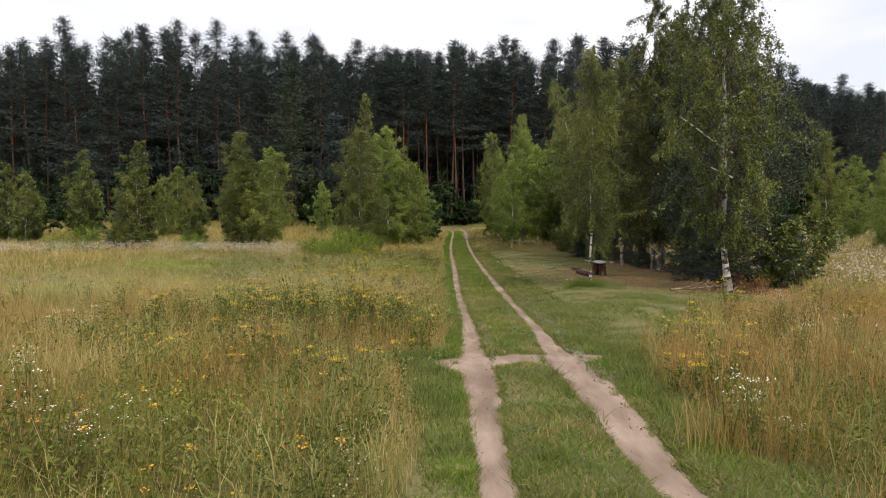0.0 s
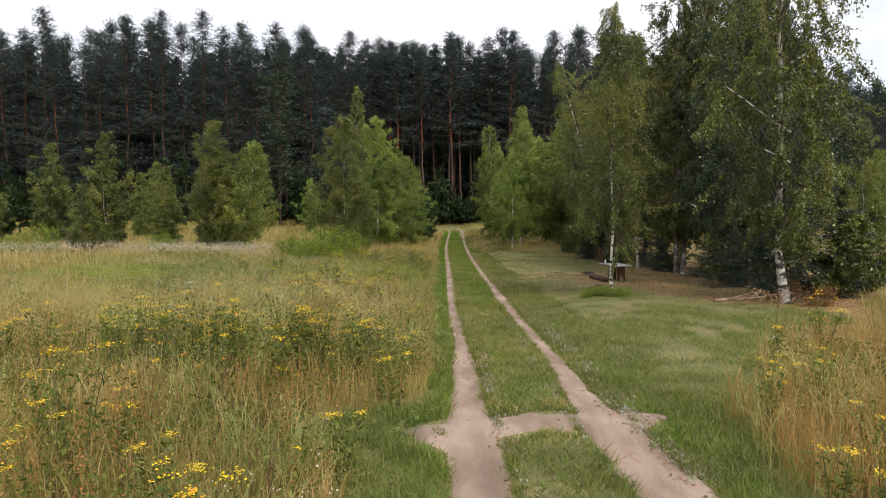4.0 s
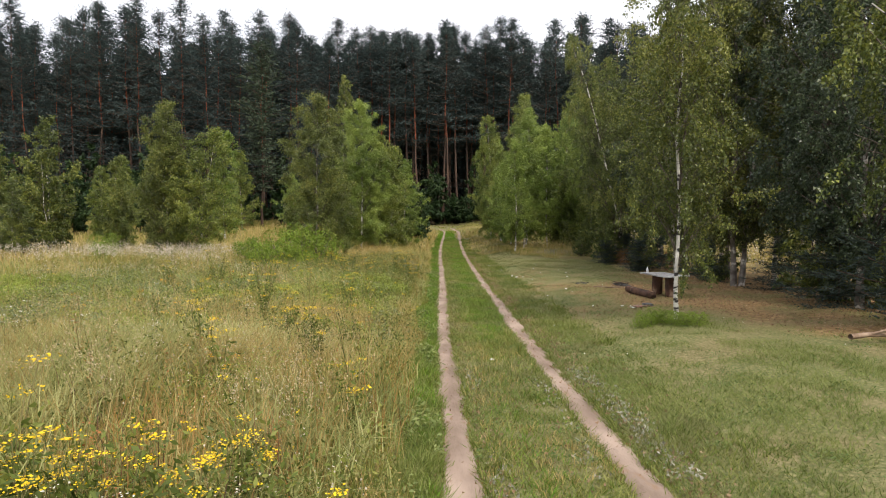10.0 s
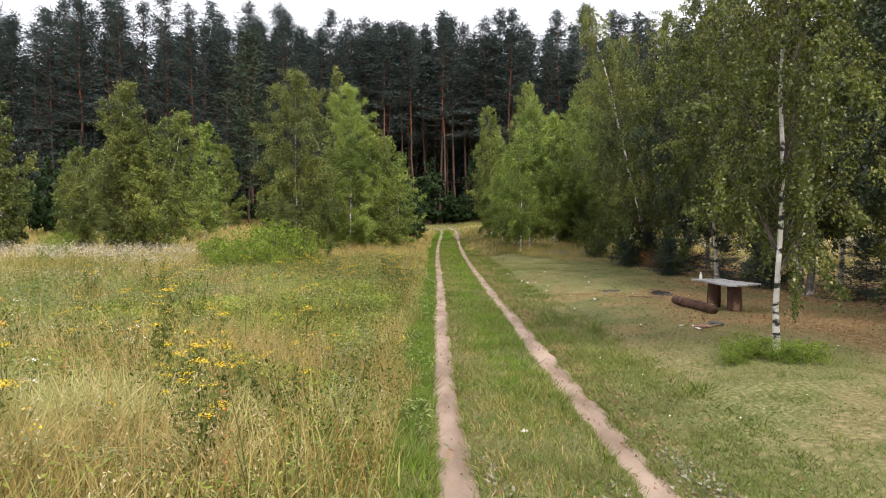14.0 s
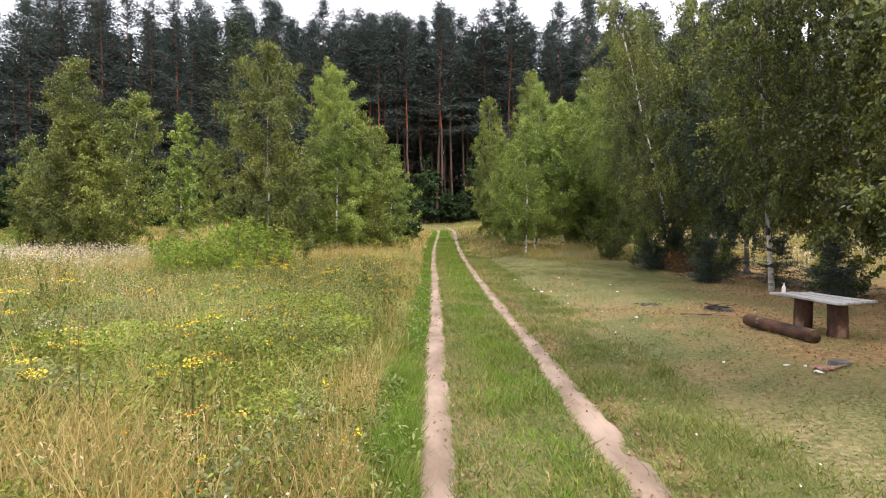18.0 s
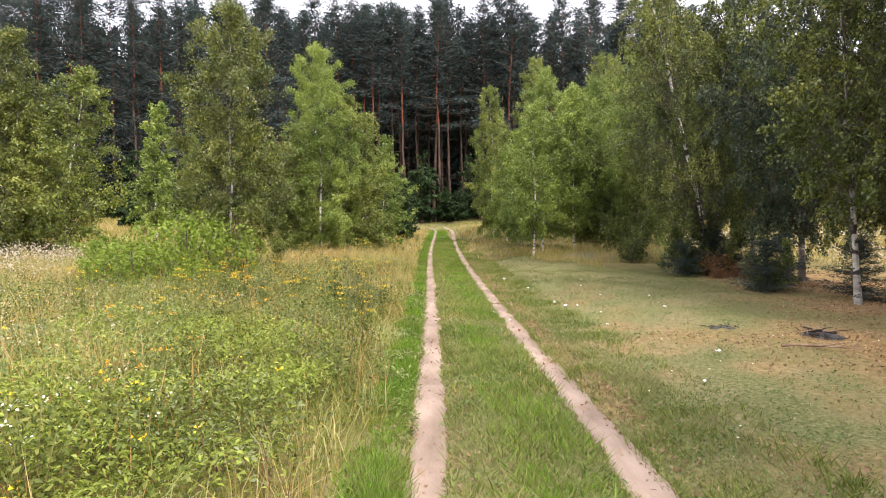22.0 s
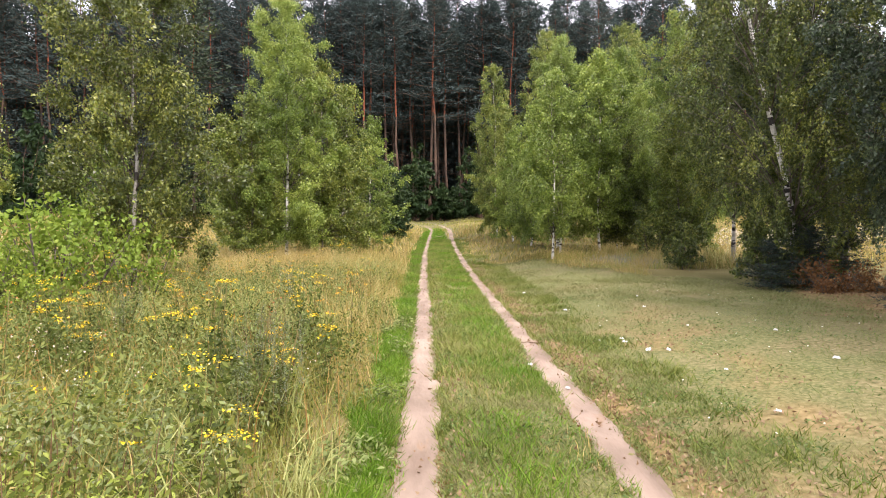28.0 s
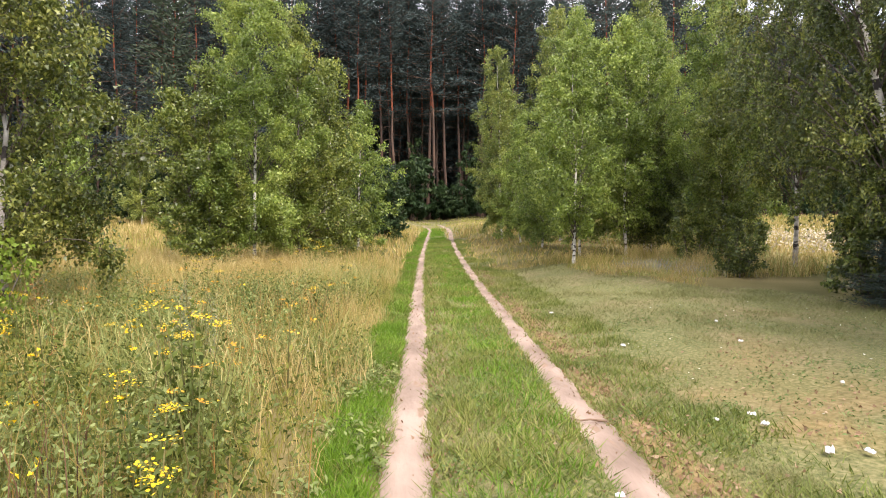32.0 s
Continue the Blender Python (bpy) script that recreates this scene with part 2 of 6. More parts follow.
M_OLD_BARK = rough_mat("old_birch_bark", (0.075, 0.062, 0.052), (0.24, 0.215, 0.185), 3.0, 0.85, 0.6, (1, 1, 1.2), (0.50, 0.47, 0.42), spot_scale=3.0, spot_at=0.60)
M_GREY_BIRCH = rough_mat("grey_birch_bark", (0.24, 0.22, 0.19), (0.52, 0.49, 0.44), 3.0, 0.8, 0.5, (1, 1, 1.6), (0.04, 0.034, 0.03), spot_scale=3.4, spot_at=0.53)
M_TWIG = rough_mat("birch_twigs", (0.06, 0.045, 0.035), (0.16, 0.13, 0.11), 5)
M_PINE_BARK = rough_mat("pine_bark", (0.11, 0.036, 0.021), (0.28, 0.09, 0.044), 1.2, 0.9, 0.8, (1, 1, 0.3), (0.06, 0.04, 0.032), spot_scale=3.0, spot_at=0.60)
M_PINE_DARK = rough_mat("grey_pine_bark", (0.05, 0.035, 0.028), (0.12, 0.075, 0.05), 1.6, 0.9, 0.8, (1, 1, 0.3))
M_DEADWOOD = rough_mat("dead_wood", (0.16, 0.10, 0.065), (0.33, 0.24, 0.17), 6, 0.85, 0.5, (1, 1, 0.3))
M_LOG_BARK = rough_mat("log_bark", (0.035, 0.02, 0.014), (0.125, 0.062, 0.038), 5, 0.85, 1.0, (1, 1, 0.5), (0.23, 0.15, 0.1), spot_scale=4, spot_at=0.60)
M_LOG_END = rough_mat("sawn_log_end", (0.03, 0.02, 0.014), (0.1, 0.06, 0.038), 9, 0.85, 0.5)
M_BOARD = rough_mat("weathered_grey_board", (0.2, 0.195, 0.19), (0.47, 0.46, 0.45), 4, 0.65, 0.5, (0.5, 6, 1), (0.12, 0.105, 0.09), spot_scale=3, spot_at=0.64)
M_ASH = rough_mat("fire_ash", (0.018, 0.017, 0.017), (0.10, 0.095, 0.09), 7, 0.95, 0.8)
M_CHAR = rough_mat("charred_wood", (0.012, 0.011, 0.011), (0.05, 0.042, 0.038), 8, 0.8, 0.8)
M_SLAB = rough_mat("dark_grey_slab", (0.07, 0.07, 0.075), (0.16, 0.155, 0.15), 8, 0.85, 0.4)
M_PAPER = rough_mat("litter_paper", (0.52, 0.51, 0.49), (0.70, 0.69, 0.67), 6, 0.7, 0.3)
M_PACK = rough_mat("pinkish_wrapper", (0.30, 0.11, 0.09), (0.42, 0.19, 0.16), 8, 0.5, 0.2)
M_SAND = rough_mat("pale_sandy_earth", (0.19, 0.137, 0.102), (0.355, 0.270, 0.212), 2.6, 0.95, 0.6, (1, 0.35, 1), (0.25, 0.17, 0.115), spot_scale=5.5, spot_at=0.66)


def ground_mat():
    m = bpy.data.materials.new("meadow_ground")
    m.use_nodes = True
    n, l = m.node_tree.nodes, m.node_tree.links
    bs = n["Principled BSDF"]
    bs.inputs["Roughness"].default_value, bs.inputs["Specular IOR Level"].default_value = 0.95, 0.1
    co = n.new("ShaderNodeTexCoord")

    def tex(scale, detail=5):
        t = n.new("ShaderNodeTexNoise")
        t.inputs["Scale"].default_value, t.inputs["Detail"].default_value = scale, detail
        l.new(co.outputs["Object"], t.inputs["Vector"])
        return t.outputs["Fac"]

    def ramp(fac, *stops):
        r = n.new("ShaderNodeValToRGB")
        e = r.color_ramp.elements
        e[0].position, e[0].color = stops[0][0], (*stops[0][1], 1)
        e[1].position, e[1].color = stops[-1][0], (*stops[-1][1], 1)
        for p, c in stops[1:-1]:
            e.new(p).color = (*c, 1)
        l.new(fac, r.inputs[0])
        return r.outputs[0]

    def mixed(fac, a, b):
        x = n.new("ShaderNodeMix")
        x.data_type = "RGBA"
        l.new(fac, x.inputs[0])
        l.new(a, x.inputs[6])
        l.new(b, x.inputs[7])
        return x.outputs[2]

    cover = n.new("ShaderNodeAttribute")
    cover.attribute_name = "cover"
    split = n.new("ShaderNodeSeparateColor")
    l.new(cover.outputs["Color"], split.inputs[0])
    field = ramp(tex(0.35), (0.3, (0.085, 0.086, 0.027)), (0.5, (0.16, 0.135, 0.052)), (0.7, (0.25, 0.195, 0.085)))
    fine = ramp(tex(26), (0.30, (0.07, 0.084, 0.03)), (0.5, (0.14, 0.143, 0.057)), (0.70, (0.255, 0.23, 0.11)))
    worn = ramp(tex(19), (0.30, (0.095, 0.093, 0.038)), (0.5, (0.185, 0.158, 0.075)), (0.70, (0.295, 0.245, 0.135)))
    fine = mixed(ramp(tex(0.75, 9), (0.46, (0, 0, 0)), (0.62, (1, 1, 1))), fine, worn)
    needles = ramp(tex(11), (0.3, (0.155, 0.095, 0.042)), (0.52, (0.275, 0.172, 0.076)), (0.7, (0.39, 0.265, 0.135)))
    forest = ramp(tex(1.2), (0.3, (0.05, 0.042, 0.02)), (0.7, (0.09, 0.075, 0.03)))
    c = mixed(split.outputs[0], field, fine)
    c = mixed(split.outputs[1], c, needles)
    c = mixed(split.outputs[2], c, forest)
    l.new(c, bs.inputs["Base Color"])
    bp = n.new("ShaderNodeBump")
    bp.inputs["Strength"].default_value, bp.inputs["Distance"].default_value = 0.5, 0.03
    l.new(tex(22, 6), bp.inputs["Height"])
    l.new(bp.outputs[0], bs.inputs["Normal"])
    return m


M_GROUND = ground_mat()


# ---- mesh helpers ----
def raw_mesh(name, verts, loops, starts, mats, smooth=False, index=None):
    me = bpy.data.meshes.new(name)
    verts = np.ascontiguousarray(verts, dtype=np.float32).reshape(-1, 3)
    me.vertices.add(len(verts))
    me.vertices.foreach_set("co", verts.ravel())
    me.loops.add(len(loops))
    me.loops.foreach_set("vertex_index", np.asarray(loops, dtype=np.int32))
    me.polygons.add(len(starts))
    me.polygons.foreach_set("loop_start", np.asarray(starts, dtype=np.int32))
    if smooth:
        me.polygons.foreach_set("use_smooth", np.ones(len(starts), dtype=bool))
    for m in (mats if isinstance(mats, (list, tuple)) else [mats]):
        me.materials.append(m)
    if index is not None:
        me.polygons.foreach_set("material_index", np.asarray(index, dtype=np.int32))
    me.update(calc_edges=True)
    return me


def poly_mesh(name, verts, k, mats, smooth=False, index=None):
    """Loose polygons with k corners each."""
    n = len(verts) // k
    return raw_mesh(name, verts, np.arange(n * k), np.arange(n) * k, mats, smooth, index)


def mesh_of(name, V, F, mats, smooth=True, index=None):
    V = np.asarray(V, dtype=np.float32)
    loops = [i for f in F for i in f]
    starts = np.concatenate([[0], np.cumsum([len(f) for f in F])[:-1]])
    return raw_mesh(name, V, loops, starts, mats, smooth, index)


def part(name, mesh, parent, label="", at=None):
    ob = new(name, mesh)
    ob.parent = parent
    if at is not None:
        ob.matrix_local = at
    return tagged(ob, label)


def thing(name, label, category, group="", kind="", at=None):
    ob = new(name)
    ob.empty_display_size = 0.2
    if at is not None:
        ob.matrix_basis = at
    return tagged(ob, label, category, group, kind)


def unit(v):
    return v / np.maximum(np.linalg.norm(v, axis=-1, keepdims=True), 1e-9)


def tubes(lines, sides):
    """Tapered tubes: a list of (points, radii). Returns verts and faces."""
    V, F, base = [], [], 0
    ang = np.arange(sides) * 2 * math.pi / sides
    for pts, rad in lines:
        pts = np.asarray(pts, float)
        rad = np.asarray(rad, float)
        t = unit(np.gradient(pts, axis=0))
        ref = np.where(np.abs(t[:, 2:3]) < 0.9, np.array([[0, 0, 1.0]]), np.array([[1.0, 0, 0]]))
        if abs(t[0, 2]) > 0.7:
            ref = np.tile([[1.0, 0.0, 0.0]], (len(pts), 1))
        a = unit(np.cross(t, ref))
        b = np.cross(t, a)
        ring = pts[:, None] + rad[:, None, None] * (a[:, None] * np.cos(ang)[None, :, None] + b[:, None] * np.sin(ang)[None, :, None])
        V.append(ring.reshape(-1, 3))
        for i in range(len(pts) - 1):
            for j in range(sides):
                k = (j + 1) % sides
                F.append((base + i * sides + j, base + i * sides + k, base + (i + 1) * sides + k, base + (i + 1) * sides + j))
        F.append(tuple(base + (len(pts) - 1) * sides + j for j in range(sides)))
        base += len(pts) * sides
    return np.concatenate(V), F


def leaf_cards(P, size, rng, hang=0.6, wide=0.62):
    """Small folded leaves at the points P, tips hanging a little."""
    n = len(P)
    size = size * rng.uniform(0.65, 1.3, (n, 1))
    d = rng.normal(size=(n, 3))
    d[:, 2] -= hang
    d = unit(d)
    s = unit(np.cross(d, rng.normal(size=(n, 3))))
    up = np.cross(s, d)
    mid = P + d * size * 0.45 - up * size * 0.10
    V = np.empty((n, 4, 3))
    V[:, 0], V[:, 2] = P, P + d * size
    V[:, 1], V[:, 3] = mid + s * size * wide * 0.5, mid - s * size * wide * 0.5
    return V.reshape(-1, 3)


def leaf_tris(P, size, rng, hang=0.6, wide=0.75):
    """Small three-cornered leaves at the points P, as birches have them."""
    n = len(P)
    size = size * rng.uniform(0.65, 1.3, (n, 1))
    d = rng.normal(size=(n, 3))
    d[:, 2] -= hang
    d = unit(d)
    s = unit(np.cross(d, rng.normal(size=(n, 3)))) * size * wide * 0.5
    return np.stack([P - s, P + s, P + d * size], 1).reshape(-1, 3)


def vnoise(x, y, cell, seed):
    """Smooth value noise in 0..1 over the plan."""
    g = np.random.default_rng(seed).random((256, 256))
    u, v = np.asarray(x) / cell + 1000.0, np.asarray(y) / cell + 1000.0
    i, j = np.floor(u).astype(int), np.floor(v).astype(int)
    f, h = u - i, v - j
    f, h = f * f * (3 - 2 * f), h * h * (3 - 2 * h)
    i, j = i % 255, j % 255
    return (g[i, j] * (1 - f) + g[i + 1, j] * f) * (1 - h) + (g[i, j + 1] * (1 - f) + g[i + 1, j + 1] * f) * h


def step(a, b, x):
    t = np.clip((np.asarray(x, float) - a) / (b - a), 0, 1)
    return t * t * (3 - 2 * t)


# ---- the lie of the land ----
LEFT_RUT = ((-8, 0.42, 0.16), (4.7, 0.43, 0.155), (5.8, 0.46, 0.17), (7.5, 0.51, 0.205), (8.4, 0.48, 0.29), (9.2, 0.48, 0.31), (10.0, 0.50, 0.205), (11.6, 0.51, 0.18), (13.6, 0.54, 0.125), (16, 0.49, 0.125), (18, 0.46, 0.13),
            (22, 0.465, 0.14), (26, 0.52, 0.155), (30, 0.54, 0.16), (35, 0.55, 0.15), (42, 0.56, 0.14), (50, 0.60, 0.14), (58, 0.78, 0.14), (66, 1.02, 0.14), (73, 1.25, 0.15), (78, 0.7, 0.16), (82, -1.5, 0.16))
RIGHT_RUT = ((-8, 1.83, 0.17), (4.7, 1.86, 0.175), (5.8, 1.90, 0.27), (7.5, 1.97, 0.33), (8.4, 1.92, 0.35), (9.3, 1.86, 0.33), (10.2, 1.87, 0.21), (11.7, 1.90, 0.15), (13.8, 1.91, 0.125), (17, 1.86, 0.13), (20, 1.84, 0.165),
             (23.5, 1.89, 0.135), (27.5, 1.88, 0.14), (30, 1.92, 0.14), (35, 1.96, 0.135), (45, 2.06, 0.135), (58, 2.28, 0.135), (66, 2.5, 0.14), (73, 2.7, 0.15), (79, 2.2, 0.16), (84, 0.2, 0.16))


def rut_x(table, y):
    ys, xs = [p[0] for p in table], [p[1] for p in table]
    return np.mean([np.interp(np.asarray(y) + d, ys, xs) for d in (-1.2, -0.6, 0, 0.6, 1.2)], axis=0)


def rut_half(table, y):
    """Half the width of the worn sand, broad near the crossing path."""
    ys, ws = [p[0] for p in table], [p[2] for p in table]
    return np.mean([np.interp(np.asarray(y) + d, ys, ws) for d in (-0.5, 0, 0.5)], axis=0)


def cross_band(x, y):
    """How deep a place lies in the worn patch that joins the ruts: above 0 inside."""
    cy = np.interp(x, [-0.2, 0.3, 0.8, 1.2, 1.7, 2.2, 2.7], [9.2, 9.15, 9.4, 9.55, 9.5, 9.55, 9.7])
    half = np.interp(x, [-0.2, 0.0, 0.3, 0.8, 1.2, 1.6, 2.2, 2.4, 2.6], [0.0, 0.32, 0.56, 0.40, 0.33, 0.38, 0.42, 0.24, 0.0])
    return cy, half


def gz(x, y):
    """Height of the ground."""
    x, y = np.asarray(x, float), np.asarray(y, float)
    z = 0.0007 * np.clip(y - 32, 0, 53) ** 2 + 0.03 * np.clip(y - 85, 0, 80)
    z = z + 0.14 * step(-0.2, -2.5, x) + 0.22 * step(-4, -13, x) + 0.13 * step(2.4, 5.0, x)
    z = z + 0.16 * step(2.6, 4.6, x) * step(36, 43, y) + 0.10 * step(0.0, -1.4, x) * step(36, 46, y)
    near = np.exp(-(np.abs(y - 40) / 70) ** 4) * np.exp(-(x / 60) ** 4)
    z = z + near * (0.10 * (vnoise(x, y, 3.1, 5) - 0.5) * step(0.6, 3.0, np.abs(x - 1.2)) + 0.05 * (vnoise(x, y, 0.9, 6) - 0.5))
    for table in (LEFT_RUT, RIGHT_RUT):
        z = z - 0.05 * np.exp(-((x - rut_x(table, y)) / 0.22) ** 4) * (y < 82) * (y > -8)
    return z


def on_ground(x, y, dz=0.0):
    return Matrix.Translation((x, y, float(gz(x, y)) + dz))


def axis(parts):
    return np.unique(np.round(np.concatenate([np.arange(a, b, s) for a, b, s in parts]), 3))


def build_ground():
    xs = axis([(-900, -120, 60), (-120, -40, 8), (-40, -8, 1.6), (-8, -1.2, 0.4), (-1.2, 4, 0.1), (4, 12, 0.4), (12, 40, 1.6), (40, 120, 8), (120, 901, 60)])
    ys = axis([(-300, -40, 20), (-40, 0, 2), (0, 46, 0.3), (46, 90, 0.8), (90, 170, 5), (170, 1500, 70)])
    X, Y = np.meshgrid(xs, ys)
    Z = gz(X, Y)
    nx, ny = len(xs), len(ys)
    V = np.stack([X, Y, Z], -1).reshape(-1, 3)
    i = (np.arange(ny - 1)[:, None] * nx + np.arange(nx - 1)[None]).ravel()
    loops = np.stack([i, i + 1, i + nx + 1, i + nx], -1).ravel()
    me = raw_mesh("ground", V, loops, np.arange(len(i)) * 4, M_GROUND, True)
    x, y = V[:, 0], V[:, 1]
    lawn = lawn_zone(x, y)
    needle = needle_zone(x, y)
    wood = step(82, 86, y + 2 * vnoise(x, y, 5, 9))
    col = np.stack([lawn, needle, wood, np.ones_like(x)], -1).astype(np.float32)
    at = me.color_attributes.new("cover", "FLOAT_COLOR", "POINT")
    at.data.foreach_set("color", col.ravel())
    return tagged(new("ground", me), "meadow ground of grass, dry stalks and pine needles", "ground", kind="structure")


def right_edge(y):
    """x past which the tall meadow begins, right of the track."""
    y = np.asarray(y, float)
    return np.interp(y, [0, 5, 8, 10.5, 12.5, 15, 36, 39, 42, 46, 84], [2.6, 2.75, 3.2, 3.9, 5.7, 9.5, 9.5, 7.2, 4.2, 2.75, 3.2])


def left_edge(y):
    y = np.asarray(y, float)
    return rut_x(LEFT_RUT, y) - np.interp(y, [0, 6.5, 8.2, 9.2, 9.7, 10.3, 12, 40, 84], [0.70, 0.75, 1.1, 1.6, 1.0, 0.5, 0.42, 0.56, 0.6])


def lawn_zone(x, y):
    w = 0.25 * (vnoise(x, y, 0.8, 21) - 0.5) * 2
    a = step(left_edge(y) - 0.10, left_edge(y) + 0.10, x + 0.5 * w)
    b = step(right_edge(y) + 0.3, right_edge(y) - 0.3, x + 2.5 * w + 1.6 * (vnoise(x, y, 2.2, 22) - 0.5) * step(30, 36, y))
    return a * b * step(86, 82, y)


def needle_zone(x, y):
    edge = np.interp(y, [13, 15, 16.8, 18.5, 20.5, 22, 24.5, 28, 31, 35, 39], [15, 12, 8.0, 6.7, 5.9, 4.9, 5.0, 6.4, 7.0, 8.0, 10])
    under = step(-0.7, 0.8, x - edge + 1.5 * (vnoise(x, y, 1.3, 31) - 0.5)) * step(13.5, 16, y) * step(40, 36, y) * step(16, 12, x) * (0.45 + 0.55 * step(0.3, 0.55, vnoise(x, y, 0.8, 32)))
    thin = 0.6 * step(2.1, 2.9, x) * step(19, 23, y) * step(37, 33, y) * step(0.50, 0.78, 0.6 * vnoise(x, y, 1.9, 34) + 0.4 * vnoise(x, y, 0.5, 35) + 0.10 * step(28, 24, y) - 0.10 * step(28, 31, y))
    rim = 0.75 * np.exp(-((x - rut_x(RIGHT_RUT, y) - 0.30) / 0.18) ** 2) * step(15, 21, y) * step(48, 40, y) * step(0.22, 0.5, vnoise(x, y, 0.6, 33))
    return np.clip(np.maximum(np.maximum(under, thin), rim), 0, 1)


ground = build_ground()


def rut(name, table, seed):
    """A sandy wheel rut: dished, with finely ragged edges."""
    ys = np.concatenate([np.arange(-6, 46, 0.07), np.arange(46, 82.5, 0.4)])
    cx = rut_x(table, ys) + 0.03 * (vnoise(ys, ys * 0, 1.3, seed) - 0.5)
    cross = np.array([-1.0, -0.82, -0.5, 0.0, 0.5, 0.82, 1.0])
    half = rut_half(table, ys)

    def edge(k):
        return half * 0.86 + 0.03 * vnoise(ys, ys * 0 + 3, 0.30, seed + k) + 0.045 * vnoise(ys, ys * 0 + 3, 0.11, seed + k + 5) + 0.02 * (vnoise(ys, ys * 0, 1.4, seed + k + 9) - 0.4)

    el, er = edge(1), edge(2)
    X = cx[:, None] + np.where(cross[None] < 0, cross[None] * el[:, None], cross[None] * er[:, None])
    Y = np.repeat(ys[:, None], 7, 1)
    Z = gz(X, Y) + 0.012 - 0.035 * (np.abs(cross[None]) > 0.9) + 0.025 * (vnoise(X, Y, 0.16, seed + 3) - 0.5)
    V = np.stack([X, Y, Z], -1).reshape(-1, 3)
    i = (np.arange(len(ys) - 1)[:, None] * 7 + np.arange(6)[None]).ravel()
    loops = np.stack([i, i + 1, i + 8, i + 7], -1).ravel()
    return raw_mesh(name, V, loops, np.arange(len(i)) * 4, M_SAND, True)


track = thing("dirt_track", "two pale sandy wheel ruts of a worn farm track", "dirt track", kind="structure")
part("wheel_rut", rut("wheel_rut", LEFT_RUT, 41), track)
part("wheel_rut", rut("wheel_rut", RIGHT_RUT, 51), track)


def crossing(name):
    """The worn path that crosses the track."""
    xs = np.arange(-0.2, 2.75, 0.06)
    V, F = [], []
    for k, x in enumerate(xs):
        cy, half = cross_band(x, 0)
        top, low = (max(0.01, float(half) * 0.85 + 0.14 * (float(vnoise(x, d, 0.16, 77)) - 0.35)) for d in (0, 5))
        for c in (-1, -0.7, 0, 0.7, 1):
            y = float(cy) + c * (top if c > 0 else low)
            V.append((x, y, float(gz(x, y)) + (0.017 + 0.02 * float(vnoise(x, y, 0.16, 78) - 0.5) if abs(c) < 0.9 else -0.02)))
        if k:
            for j in range(4):
                F.append(((k - 1) * 5 + j, k * 5 + j, k * 5 + j + 1, (k - 1) * 5 + j + 1))
    return mesh_of(name, V, F, M_SAND)


part("crossing_path", crossing("crossing_path"), track)


# ---- trees ----
def crown_radius(shape, u):
    """Share of the crown's half width at the share u of its height."""
    if shape == "cone":
        return min(1.0, (u + 0.16) / 0.36) ** 0.8 * (1 - u) ** 0.5 * 1.06
    if shape == "egg":
        return max(0.10, 1 - (abs(u - 0.40) / 0.62) ** 2.2) ** 0.75
    if shape == "tall":
        return min(1.0, (u + 0.22) / 0.5) ** 0.7 * (1 - u ** 2.6) ** 0.7
    return min(1.0, (u + 0.35) / 0.6) ** 0.6 * (1 - u ** 2.6) ** 0.6


